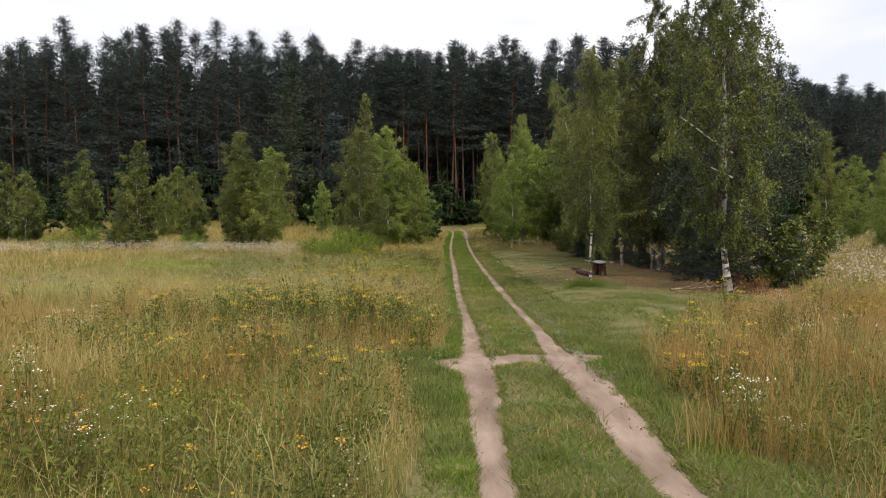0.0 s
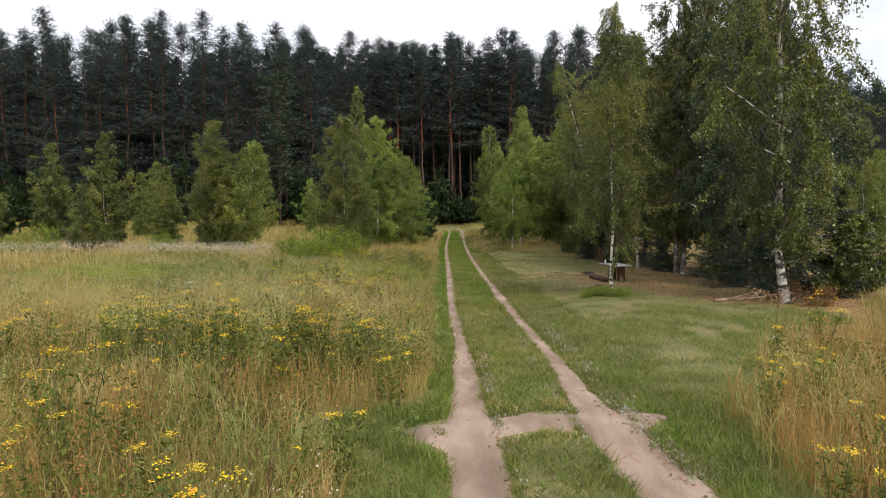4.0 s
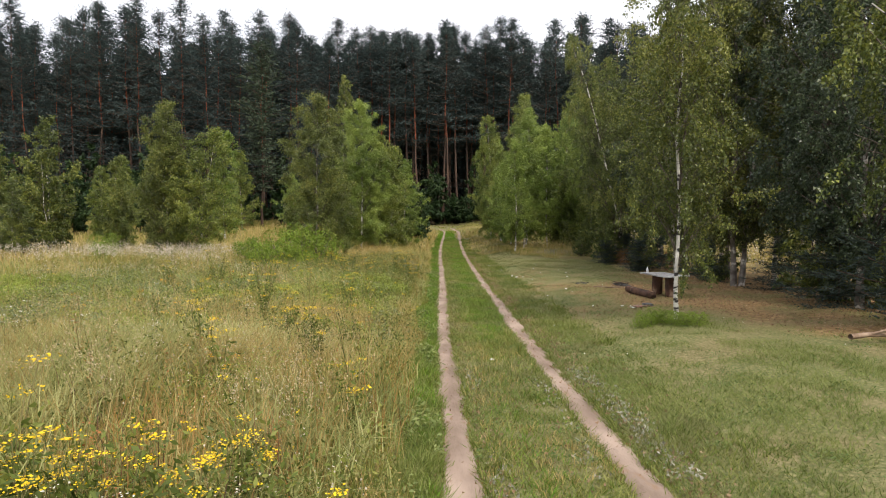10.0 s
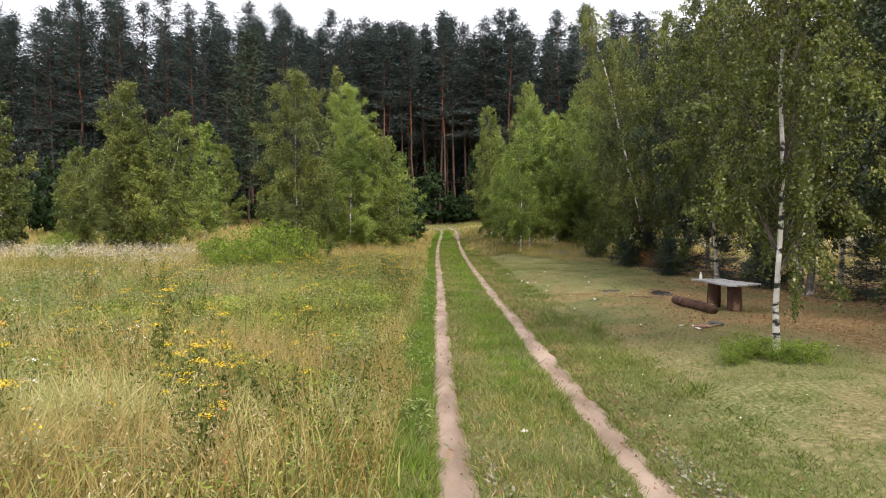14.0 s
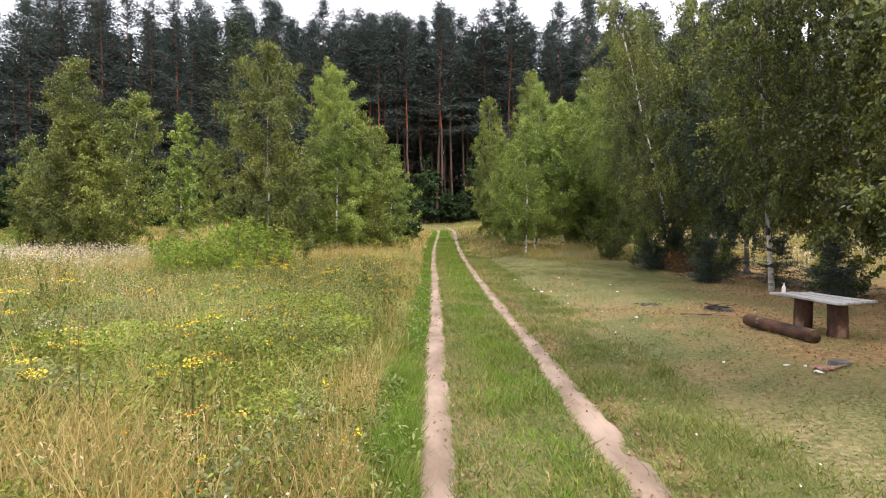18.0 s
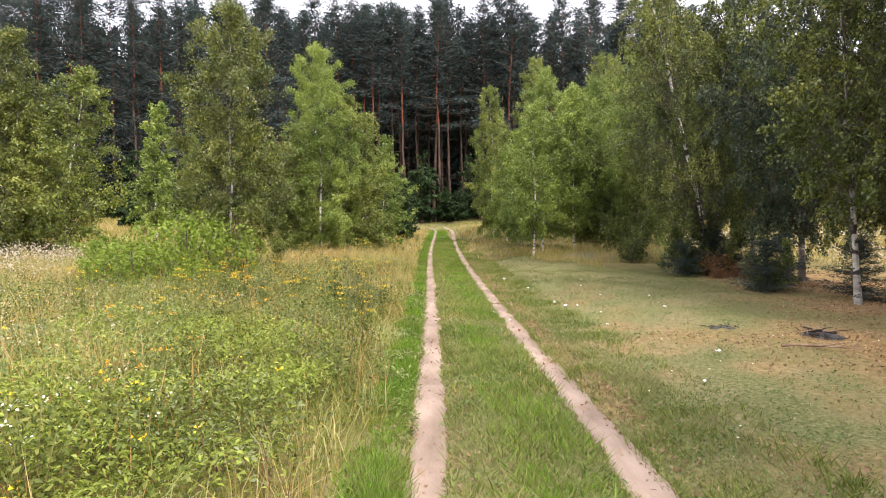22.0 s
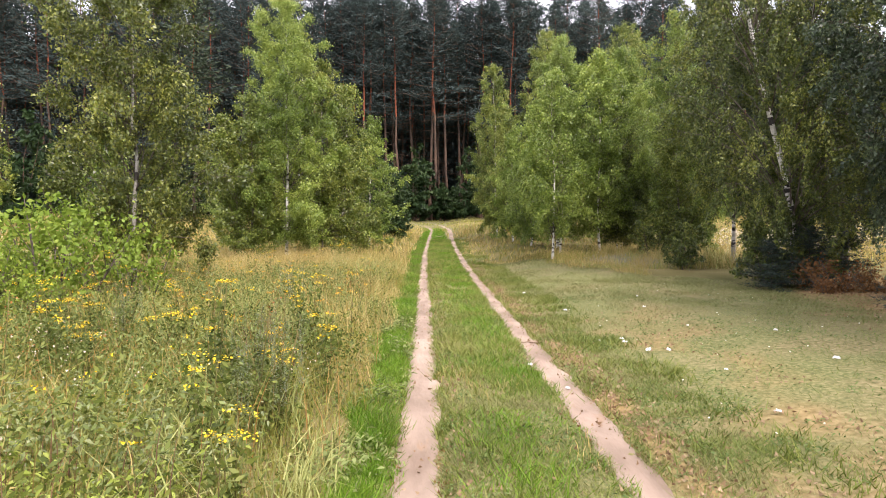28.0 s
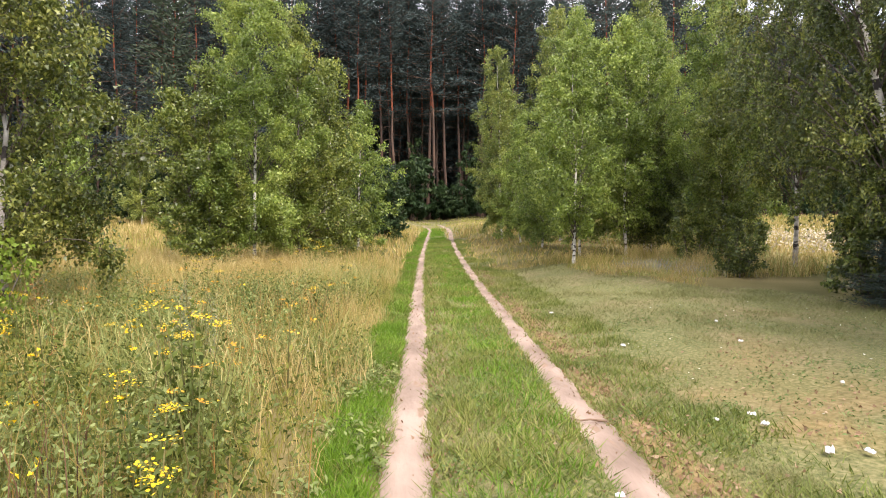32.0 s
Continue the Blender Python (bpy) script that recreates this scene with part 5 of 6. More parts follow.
X, Y = scatter(G, 150000, -9, -0.4, 11.5, 19.5, lambda x, y: tall_zone(x, y) * near_path(x, y) * step(0.42, 0.6, 0.6 * vnoise(x, y, 1.6, 142) + 0.4 * vnoise(x, y, 0.5, 143)) * step(11.5, 13, y) * step(17.2, 15.5, y), 0.13, 40)
H = G.uniform(0.34, 0.7, len(X)) * edge_low(X, Y, 0.4)
stuff("sage_tussocks", blades("sage_tussocks", X, Y, H, 0.0115, G, M_SAGE, 0.8), "arching tussocks of broad sage-green grass", "grass")
X, Y = scatter(G, 120000, -9, 10, 2.2, 36, lambda x, y: tall_zone(x, y) * step(0.44, 0.62, vnoise(x, y, 1.4, 83)) * np.where(x > 2, 1.6, 0.9) * (0.10 + 0.90 * step(17, 11, y)) * (1 - 0.8 * stand(x, y)), 0.10)
stuff("rusty_grass", blades("rusty_grass", X, Y, G.uniform(0.4, 0.8, len(X)), 0.006, G, M_GRASS_STRAW, 0.35), "rust-coloured dry grass in the meadow", "grass")
X, Y = scatter(G, 170000, -62, 70, -14, 85, lambda x, y: tall_zone(x, y) * (1 - step(70, 75, y) * step(16, 10, np.abs(x - 1))) * step(0.0, 8.0, np.maximum(np.maximum(np.abs(x) - 7, (y - 40) * 1.2), (1.5 - y) * 2)), 0.35)
H = G.uniform(0.22, 0.52, len(X)) * (1 - 0.6 * (X > 2) * (Y < 62) * (X < 12))
stuff("far_meadow_grass", spikes("far_meadow_grass", X, Y, H, 0.018 + 0.0006 * Y, G, M_GRASS_DRY, 0.5), "straw-coloured grass of the far meadow", "grass")
X, Y = scatter(G, 215000, -62, 70, -14, 86, lambda x, y: step(87, 85, y) * np.maximum(tall_zone(x, y), y > 70) * off_rut(x, y, 0.3) * step(0.0, 8.0, np.maximum(np.maximum(np.abs(x) - 7, (y - 40) * 1.2), (1.5 - y) * 2)) * (0.5 + 0.5 * (y > 76)), 0.4)
H = G.uniform(0.22, 0.5, len(X)) * (1 - 0.5 * (X > 2) * (Y < 62) * (X < 12)) * (1 - 0.65 * step(70, 75, Y) * step(16, 10, np.abs(X - 1)))
stuff("far_green_grass", spikes("far_green_grass", X, Y, H, 0.018 + 0.0006 * Y, G, M_GRASS_GREEN, 0.5), "green grass of the far meadow", "grass")


def herbs(name, X, Y, H, per, leaf, rng, mat):
    """Leafy stems: leaves spread along each stem."""
    n = len(X)
    Z = gz(X, Y)
    i = np.repeat(np.arange(n), per)
    t = rng.uniform(0.08, 1.0, len(i))
    P = np.stack([X[i] + rng.normal(0, 0.05, len(i)), Y[i] + rng.normal(0, 0.05, len(i)), Z[i] + H[i] * t], -1)
    return poly_mesh(name, leaf_cards(P, leaf, rng, -0.1, 0.40), 4, mat)


X, Y = scatter(G, 150000, -16, 16, -2.5, 38, lambda x, y: tall_zone(x, y) * near_path(x, y) * (0.10 + 0.9 * herb_clump(x, y)) * 0.62)
H = G.uniform(0.22, 0.60, len(X)) * (0.55 + 0.75 * vnoise(X, Y, 0.9, 113))
H = H * (1 + 0.75 * stand(X, Y))
stuff("meadow_herbs", herbs("meadow_herbs", X, Y, H, 15, 0.047, G, M_HERB), "leafy green herbs among the meadow grass", "herbs")


def carpet_leaves(seed, n, grey):
    rng = np.random.default_rng(seed)
    X, Y = scatter(rng, n, -12, -0.4, 13.5, 28, lambda x, y: carpet(x, y) * (step(0.4, 0.6, vnoise(x, y, 1.3, 98)) if grey else 0.25 + 0.75 * step(0.6, 0.4, vnoise(x, y, 1.3, 98))), 0.10)
    top = 0.16 + 0.34 * vnoise(X, Y, 0.5, 99) + 0.12 * vnoise(X, Y, 0.17, 101)
    return X, Y, top * rng.uniform(0.35, 1.0, len(X)) ** 0.6, rng


X, Y, H, rng = carpet_leaves(31, 500000, False)
stuff("low_leafy_herbs", leaf_layer("low_leafy_herbs", X, Y, H, 0.045, rng, M_CARPET), "low broad-leaved yellow-green herbs covering the meadow", "herbs")
X, Y, H, rng = carpet_leaves(32, 330000, True)
stuff("grey_leafy_herbs", leaf_layer("grey_leafy_herbs", X, Y, H, 0.047, rng, M_CARPET_GREY), "grey-green leafy herbs in the meadow", "herbs")
X, Y = scatter(G, 26000, -10, -0.6, 16, 37, lambda x, y: tall_zone(x, y) * near_path(x, y) * step(0.35, 0.6, vnoise(x, y, 1.1, 86)))
stuff("grey_meadow_herbs", herbs("grey_meadow_herbs", X, Y, G.uniform(0.25, 0.6, len(X)), 12, 0.042, G, M_BROAD), "grey-green leafy stems among the meadow herbs", "herbs")
# seed heads and faded flowers over the meadow
X, Y = scatter(G, 7000, -9, 8, 2.3, 40, lambda x, y: tall_zone(x, y) * step(0.5, 0.7, vnoise(x, y, 1.8, 92)) * (0.4 + 0.6 * (y < 16)), 0.2)
P = np.stack([X, Y, gz(X, Y) + G.uniform(0.45, 0.75, len(X))], -1)
P = np.repeat(P, 4, axis=0) + G.normal(0, 0.028, (len(P) * 4, 3))
stuff("pale_seed_heads", poly_mesh("pale_seed_heads", leaf_cards(P, 0.014, G, 0, 0.8), 4, M_PALE_FL), "pale faded flower heads over the grass", "wild flowers")
X, Y = scatter(G, 44000, -40, -5, 24, 46, lambda x, y: np.exp(-((y - 34.0 - 0.08 * x) / 4.0) ** 2) * step(0.3, 0.65, vnoise(x, y, 2.6, 93)), 0.3)
P = np.stack([X, Y, gz(X, Y) + G.uniform(0.40, 0.75, len(X))], -1)
P = np.repeat(P, 3, axis=0) + G.normal(0, 0.06, (len(P) * 3, 3))
stuff("white_flower_band", poly_mesh("white_flower_band", leaf_cards(P, 0.04, G, 0, 0.8), 4, M_PALE_FL), "wide drift of faded white flowers across the meadow", "wild flowers")
X, Y = scatter(G, 4500, -11, -2.0, 20, 30, lambda x, y: np.exp(-((y - 25.5 - 0.1 * x) / 2.0) ** 2) * step(0.45, 0.7, vnoise(x, y, 1.6, 97)), 0.2)
P = np.stack([X, Y, gz(X, Y) + G.uniform(0.40, 0.62, len(X))], -1)
P = np.repeat(P, 4, axis=0) + G.normal(0, 0.03, (len(P) * 4, 3))
stuff("white_flower_drift", poly_mesh("white_flower_drift", leaf_tris(P, 0.017, G, 0, 0.9), 3, M_PALE_FL), "drift of small white flowers among green herbs", "wild flowers")
X, Y = scatter(G, 20000, 11, 45, 16, 60, lambda x, y: step(0.35, 0.65, vnoise(x, y, 3.0, 94)), 0.4)
P = np.stack([X, Y, gz(X, Y) + G.uniform(0.35, 0.7, len(X))], -1)
P = np.repeat(P, 3, axis=0) + G.normal(0, 0.09, (len(P) * 3, 3))
stuff("pale_flower_field", poly_mesh("pale_flower_field", leaf_cards(P, 0.075, G, 0, 0.8), 4, M_PALE_FL), "faded white flowers in the meadow behind the grove", "wild flowers")


# golden stalks between the tansy stand and the leafy patch
X, Y = scatter(T, 70000, -12, -0.4, 12.2, 21, lambda x, y: tall_zone(x, y) * near_path(x, y) * step(12.2, 15.5, y - 0.25 * (x + 1)) * step(21, 16, y) * (0.2 + 0.8 * step(0.35, 0.6, vnoise(x, y, 1.5, 176))), 0.14, 26)
stuff("golden_grass", blades("golden_grass", X, Y, T.uniform(0.4, 0.78, len(X)) * edge_low(X, Y, 0.5), 0.0065, T, M_GRASS_DRY, 0.5), "golden stalks of ripe meadow grass", "grass")
# feathery pale panicles of the tall grass past the tansy stand
X, Y = scatter(G, 12500, -14, -0.5, 12, 21, lambda x, y: tall_zone(x, y) * np.exp(-np.abs(x) / 9) * step(12.2, 13.2, y) * step(21, 16, y) * step(0.32, 0.55, 0.6 * vnoise(x, y, 2.0, 165) + 0.4 * vnoise(x, y, 0.6, 166)), 0.22, 14)
P = np.stack([X, Y, gz(X, Y) + G.uniform(0.45, 0.82, len(X))], -1)
P = np.repeat(P, 9, axis=0) + G.normal(0, 1, (len(P) * 9, 3)) * np.array([0.013, 0.013, 0.05])
stuff("pale_panicles", poly_mesh("pale_panicles", leaf_tris(P, 0.021, G, 0.2, 0.3), 3, M_PANICLE), "pale straw and pinkish feathery grass heads", "grass")
# dark withered stalks and small yellow flower heads that stand over the grass
X, Y = scatter(G, 26000, -9, 8.5, 2.4, 32, lambda x, y: tall_zone(x, y) * np.exp(-np.abs(x) / 4) * step(0.45, 0.65, vnoise(x, y, 1.1, 160)) * np.clip(step(15, 11, y) + step(22, 25, y), 0.1, 1), 0.12, 16)
stuff("dark_stalks", blades("dark_stalks", X, Y, G.uniform(0.35, 0.85, len(X)), 0.0065, G, M_STALK, 0.25), "dark brown withered stalks standing in the grass", "dry stalks")
X, Y = scatter(G, 4200, -9, 8.5, 2.4, 33, lambda x, y: tall_zone(x, y) * np.exp(-np.abs(x) / 5) * np.clip(0.35 * step(0.4, 0.6, vnoise(x, y, 1.3, 161)) + stand(x, y), 0, 1) * (1 - 0.7 * np.exp(-((y - 17) / 3) ** 4)), 0.0)
P = np.stack([X, Y, gz(X, Y) + G.uniform(0.45, 0.9, len(X))], -1)
P = np.repeat(P, 6, axis=0) + G.normal(0, 1, (len(P) * 6, 3)) * np.array([0.02, 0.02, 0.008])
stuff("yellow_flower_specks", poly_mesh("yellow_flower_specks", leaf_tris(P, 0.016, G, 0, 1.0), 3, M_YELLOW), "scattered small yellow flower heads over the meadow", "wild flowers")


# ---- flowering plants ----
def discs(P, r, rng):
    n = len(P)
    a = np.arange(6) * math.pi / 3
    nor = unit(rng.normal(0, 0.35, (n, 3)) + np.array([0, 0, 1.0]))
    u = unit(np.cross(nor, np.array([1.0, 0.2, 0])))
    v = np.cross(nor, u)
    r = r * rng.uniform(0.7, 1.25, (n, 1, 1))
    return (P[:, None] + r * (u[:, None] * np.cos(a)[None, :, None] + v[:, None] * np.sin(a)[None, :, None])).reshape(-1, 3)


def flower_plant(name, label, seed, h, stems, heads, head_r, spread, petal, group, leafy=26, category="wild flower", tail=0.0):
    """Stems from one root, each with its own flower head, and leaves along them."""
    rng = np.random.default_rng(seed)
    plant = thing(name, label, category, group)
    leaf_p = []
    for s in range(stems):
        az, tip = rng.uniform(0, 6.28), rng.uniform(0.05, 0.24) * h
        hh = h * rng.uniform(0.72, 1.05)
        q = np.linspace(0, 1, 4)
        line = np.stack([math.cos(az) * (0.03 + tip * q ** 1.4), math.sin(az) * (0.03 + tip * q ** 1.4), hh * q], -1)
        for t in rng.uniform(0.12, 0.9, leafy):
            leaf_p.append([np.interp(t, q, line[:, d]) + rng.normal(0, 0.03) for d in range(3)])
        k = max(3, int(heads * rng.uniform(0.6, 1.3)))
        drop = rng.uniform(0, 1, k) * tail
        P = line[-1] + np.stack([rng.normal(0, spread, k), rng.normal(0, spread, k), rng.normal(0.01, 0.008, k) - drop], -1)
        V, F = tubes([(line, 0.0045 * (1 - 0.6 * q) + 0.001)], 3)
        stem = part("stem", mesh_of(name + "_stem", V, F, M_STEM), plant)
        tagged(part("flower_head", poly_mesh(name + "_flower_head", discs(P, head_r, rng), 6, petal), stem), kind="stuff")
    part("foliage", poly_mesh(name + "_foliage", leaf_cards(np.array(leaf_p), 0.055, rng, 0.0, 0.40), 4, M_HERB), plant)
    return plant


def sow(plants, places, size=(0.8, 1.2)):
    r = random.Random(len(places))
    for k, (x, y) in enumerate(places):
        s = r.uniform(*size)
        m = on_ground(x, y) @ Matrix.Rotation(r.uniform(0, 6.28), 4, "Z") @ Matrix.Scale(s, 4)
        if k < len(plants):
            plants[k].matrix_basis = m
        else:
            c = copy_thing(plants[k % len(plants)], Matrix())
            c.matrix_basis = m


def picks(seed, n, x0, x1, y0, y1, keep):
    rng = np.random.default_rng(seed)
    X, Y = scatter(rng, n * 6, x0, x1, y0, y1, keep)
    return list(zip(X[:n].tolist(), Y[:n].tolist()))


TANSY = [flower_plant("tansy", "tall tansy with flat clusters of yellow flowers", 600 + k, h, st, 34, 0.0062, 0.034, M_YELLOW, "flowering tansies", 44) for k, (h, st) in enumerate(((0.85, 5), (0.72, 4), (0.92, 5), (0.62, 3), (0.80, 3)))]
tansy_at = [(-1.5, 10.8), (-0.5, 10.3), (-1.2, 11.2), (-0.3, 9.9), (-0.8, 11.0), (-2.1, 10.4), (-1.5, 10.9), (-2.7, 9.9), (3.5, 9.3), (3.8, 9.6), (3.3, 9.0), (2.9, 6.9), (3.1, 6.7), (2.8, 7.3), (3.2, 7.1), (3.9, 9.2), (3.0, 7.0), (-2.2, 6.9), (-1.7, 7.3), (-0.95, 6.2)]
tansy_at += picks(56, 25, -5.5, -0.1, 9.9, 12.2, lambda x, y: stand(x, y))
tansy_at += picks(60, 4, -1.9, -0.2, 9.2, 11.3, lambda x, y: tall_zone(x, y))
tansy_at += picks(55, 6, -3.4, -0.9, 16.0, 20.0, lambda x, y: tall_zone(x, y))
tansy_at += picks(57, 8, -2.6, -0.5, 14.5, 18.0, lambda x, y: tall_zone(x, y))
tansy_at += picks(58, 20, -3.6, -0.5, 25.5, 31.0, lambda x, y: tall_zone(x, y))
tansy_at += picks(59, 7, -3.6, -0.8, 16.5, 22.0, lambda x, y: tall_zone(x, y))
tansy_at += picks(61, 34, -8, -0.3, 3, 36, lambda x, y: tall_zone(x, y) * (1 - 0.9 * np.exp(-((y - 17.5) / 4.5) ** 4)) * np.exp(x / 5) * step(0.4, 0.7, vnoise(x, y, 2.0, 95)))
tansy_at += picks(62, 16, 2.7, 9, 3, 15, lambda x, y: tall_zone(x, y))
tansy_at += picks(63, 34, -4, -0.2, 32, 60, lambda x, y: tall_zone(x, y))
sow(TANSY, tansy_at)
GOLD = [flower_plant("withered_tansy", "withered tansy with dull orange flower clusters", 610 + k, h, st, 15, 0.0085, 0.022, M_GOLD_FL, "withered tansies", 8) for k, (h, st) in enumerate(((0.75, 4), (0.6, 3)))]
sow(GOLD, picks(70, 12, -4.0, -0.6, 24.5, 32, lambda x, y: tall_zone(x, y)) + picks(68, 60, -7, -0.4, 3.5, 36, lambda x, y: tall_zone(x, y) * np.exp(x / 5)) + picks(69, 10, 2.7, 8, 3, 14, lambda x, y: tall_zone(x, y)))
YARROW = [flower_plant("white_yarrow", "white flowered meadow plant with small clustered heads", 620 + k, h, st, 8, 0.0068, 0.040, M_WHITE_FL, "white meadow flowers", 12) for k, (h, st) in enumerate(((0.60, 6), (0.5, 5), (0.7, 8)))]
yarrow_at = [(2.8, 5.4), (3.0, 5.2), (2.9, 5.7), (2.65, 5.6), (-2.9, 4.7), (-3.1, 4.5), (-2.6, 4.9), (-2.3, 5.0), (-3.6, 4.4), (-2.4, 4.2), (-4.3, 5.3), (-4.6, 5.5), (-4.9, 5.2), (-4.5, 5.9), (-4.2, 6.1), (-5.2, 5.7)]
yarrow_at += picks(64, 40, -10, -1.2, 3, 34, lambda x, y: tall_zone(x, y) * step(0.5, 0.75, vnoise(x, y, 2.4, 96)))
yarrow_at += picks(65, 18, 2.7, 10, 3, 15, lambda x, y: tall_zone(x, y))
sow(YARROW, yarrow_at)
DOCK = [flower_plant("dry_dock", "dry rust-brown dock with a tall seed stalk", 640 + k, h, st, 46, 0.0055, 0.022, M_RUST_FL, "dry dock stalks", 5, tail=0.32) for k, (h, st) in enumerate(((0.85, 2), (0.7, 3)))]
sow(DOCK, picks(66, 70, -8, -0.3, 3, 34, lambda x, y: tall_zone(x, y) * np.exp(x / 6)) + picks(67, 20, 2.7, 8, 3, 14, lambda x, y: tall_zone(x, y)))


MUG = flower_plant("mugwort", "tall silvery grey-green mugwort with plume-like stems", 660, 1.0, 9, 460, 0.0036, 0.017, M_MUGWORT, "mugwort plants", 30, "wild plant", tail=0.55)
sow([MUG], [(-0.45, 27.1), (-0.75, 27.6), (-2.6, 29.5), (-1.2, 31.4)], (0.85, 1.0))


# ---- things in the clearing ----
def log_mesh(name, L, r, seed, mats, sides=14, rough=0.05):
    """A round log along z with uneven bark and flat sawn ends."""
    rng = np.random.default_rng(seed)
    rings = 9
    V, F, idx = [], [], []
    prof = 1 + rng.normal(0, rough, sides)
    for i in range(rings):
        z = L * i / (rings - 1)
        rr = r * (1 - 0.06 * i / rings) * (1 + 0.02 * math.sin(i * 1.9))
        for j in range(sides):
            a = 6.28319 * j / sides
            k = rr * prof[j] * (1 + rng.normal(0, 0.015))
            V.append((k * math.cos(a), k * math.sin(a), z))
    for i in range(rings - 1):
        for j in range(sides):
            q = (j + 1) % sides
            F.append((i * sides + j, i * sides + q, (i + 1) * sides + q, (i + 1) * sides + j))
            idx.append(0)
    F.append(tuple(reversed(range(sides))))
    F.append(tuple((rings - 1) * sides + j for j in range(sides)))
    idx += [1, 1]
    return mesh_of(name, V, F, mats, False, idx)


def board_mesh(name, L, w, t, seed, mat):
    """A worn board along x, slightly warped, with softened edges."""
    rng = np.random.default_rng(seed)
    bm = bmesh.new()
    bmesh.ops.create_cube(bm, size=1)
    for v in bm.verts:
        v.co = (v.co.x * L, v.co.y * w, v.co.z * t)
    bmesh.ops.subdivide_edges(bm, edges=[e for e in bm.edges if abs(e.verts[0].co.x - e.verts[1].co.x) > 0.1], cuts=7)
    bmesh.ops.bevel(bm, geom=bm.edges[:], offset=t * 0.16, segments=1, affect="EDGES")
    for v in bm.verts:
        v.co.z += 0.006 * math.sin(v.co.x * 3 + seed)
        v.co.y += float(rng.normal(0, 0.0012))
    me = bpy.data.meshes.new(name)
    bm.to_mesh(me)
    bm.free()
    me.materials.append(mat)
    return me


TX, TY, TA = 6.05, 23.6, radians(-80)
tg = float(gz(TX, TY))
table = thing("rough_table", "rough table of weathered grey boards on two log stumps", "table", at=Matrix.Translation((TX, TY, tg)) @ Matrix.Rotation(TA, 4, "Z"))
for k in range(3):
    part("board", board_mesh("table_board", 1.30 - 0.07 * k, 0.203, 0.034, 3 + k, M_BOARD), table, at=pose(0.03 * k, -0.21 + 0.212 * k, 0.50 + 0.019 + 0.004 * k, 0.8 * (k - 1), 0, 0.5 * (k - 1)))
for k, s_ in enumerate((-0.33, 0.33)):
    part("stump_leg", log_mesh("stump", 0.52, 0.135, 7 + 3 * k, [M_LOG_BARK, M_LOG_END], rough=0.08), table, "dark bark-covered log stump", at=pose(s_, 0.01, -0.02, 0, 2 - 4 * k, 40 * k))


def bottle_mesh(name):
    """A small bottle turned round z: body, shoulder, neck and lip."""
    prof = ((0.0, 0.0), (0.028, 0.0), (0.030, 0.008), (0.030, 0.085), (0.022, 0.105), (0.012, 0.118), (0.012, 0.140), (0.015, 0.143), (0.015, 0.152), (0.0, 0.153))
    V = [(r * math.cos(6.28319 * j / 16), r * math.sin(6.28319 * j / 16), z) for r, z in prof for j in range(16)]
    F = [(i * 16 + j, i * 16 + (j + 1) % 16, (i + 1) * 16 + (j + 1) % 16, (i + 1) * 16 + j) for i in range(len(prof) - 1) for j in range(16)]
    return mesh_of(name, V, F, M_PAPER)


tagged(new("white_bottle", bottle_mesh("white_bottle")), "small white bottle on the rough table", "bottle").matrix_basis = Matrix.Translation((TX - 0.24, TY + 0.50, tg + 0.533))

lg = float(gz(5.45, 23.6))
bench = new("log_bench", log_mesh("log_bench", 1.5, 0.095, 19, [M_LOG_BARK, M_LOG_END]))
tagged(bench, "dark bark-covered log lying as a seat", "log")
bench.matrix_basis = Matrix.Translation((5.50, 22.85, lg + 0.085)) @ Euler((radians(-90), 0, radians(4))).to_matrix().to_4x4()


def heap(name, r, h, seed, mat):
    """A low uneven heap on the ground."""
    rng = np.random.default_rng(seed)
    V, F = [(0, 0, h)], []
    for i, q in enumerate((0.3, 0.6, 0.85, 1.0)):
        for j in range(18):
            a = 6.28319 * j / 18
            k = r * q * (1 + 0.25 * math.sin(2 * a + seed) + rng.normal(0, 0.06))
            V.append((k * math.cos(a), k * math.sin(a) * 0.7, h * (1 - q * q) * rng.uniform(0.6, 1.2) - 0.01 * (q == 1)))
    for j in range(18):
        F.append((0, 1 + j, 1 + (j + 1) % 18))
    for i in range(3):
        for j in range(18):
            q = (j + 1) % 18
            F.append((1 + i * 18 + j, 1 + (i + 1) * 18 + j, 1 + (i + 1) * 18 + q, 1 + i * 18 + q))
    return mesh_of(name, V, F, mat, False)


def stick_mesh(name, L, r, seed, mat, forks=2):
    rng = np.random.default_rng(seed)
    q = np.linspace(0, 1, 6)
    main = np.stack([L * q, np.cumsum(rng.normal(0, 0.03 * L, 6)), np.abs(rng.normal(0, 0.02 * L, 6)) + r], -1)
    lines = [(main, r * (1 - 0.7 * q))]
    for f in range(forks):
        i = rng.integers(1, 5)
        e = main[i] + np.array([rng.uniform(0.15, 0.3) * L, rng.choice((-1, 1)) * rng.uniform(0.1, 0.25) * L, rng.uniform(0.02, 0.12) * L])
        lines.append((np.array([main[i], (main[i] + e) / 2, e]), r * np.array([0.5, 0.35, 0.15])))
    V, F = tubes(lines, 6)
    return mesh_of(name, V, F, mat)


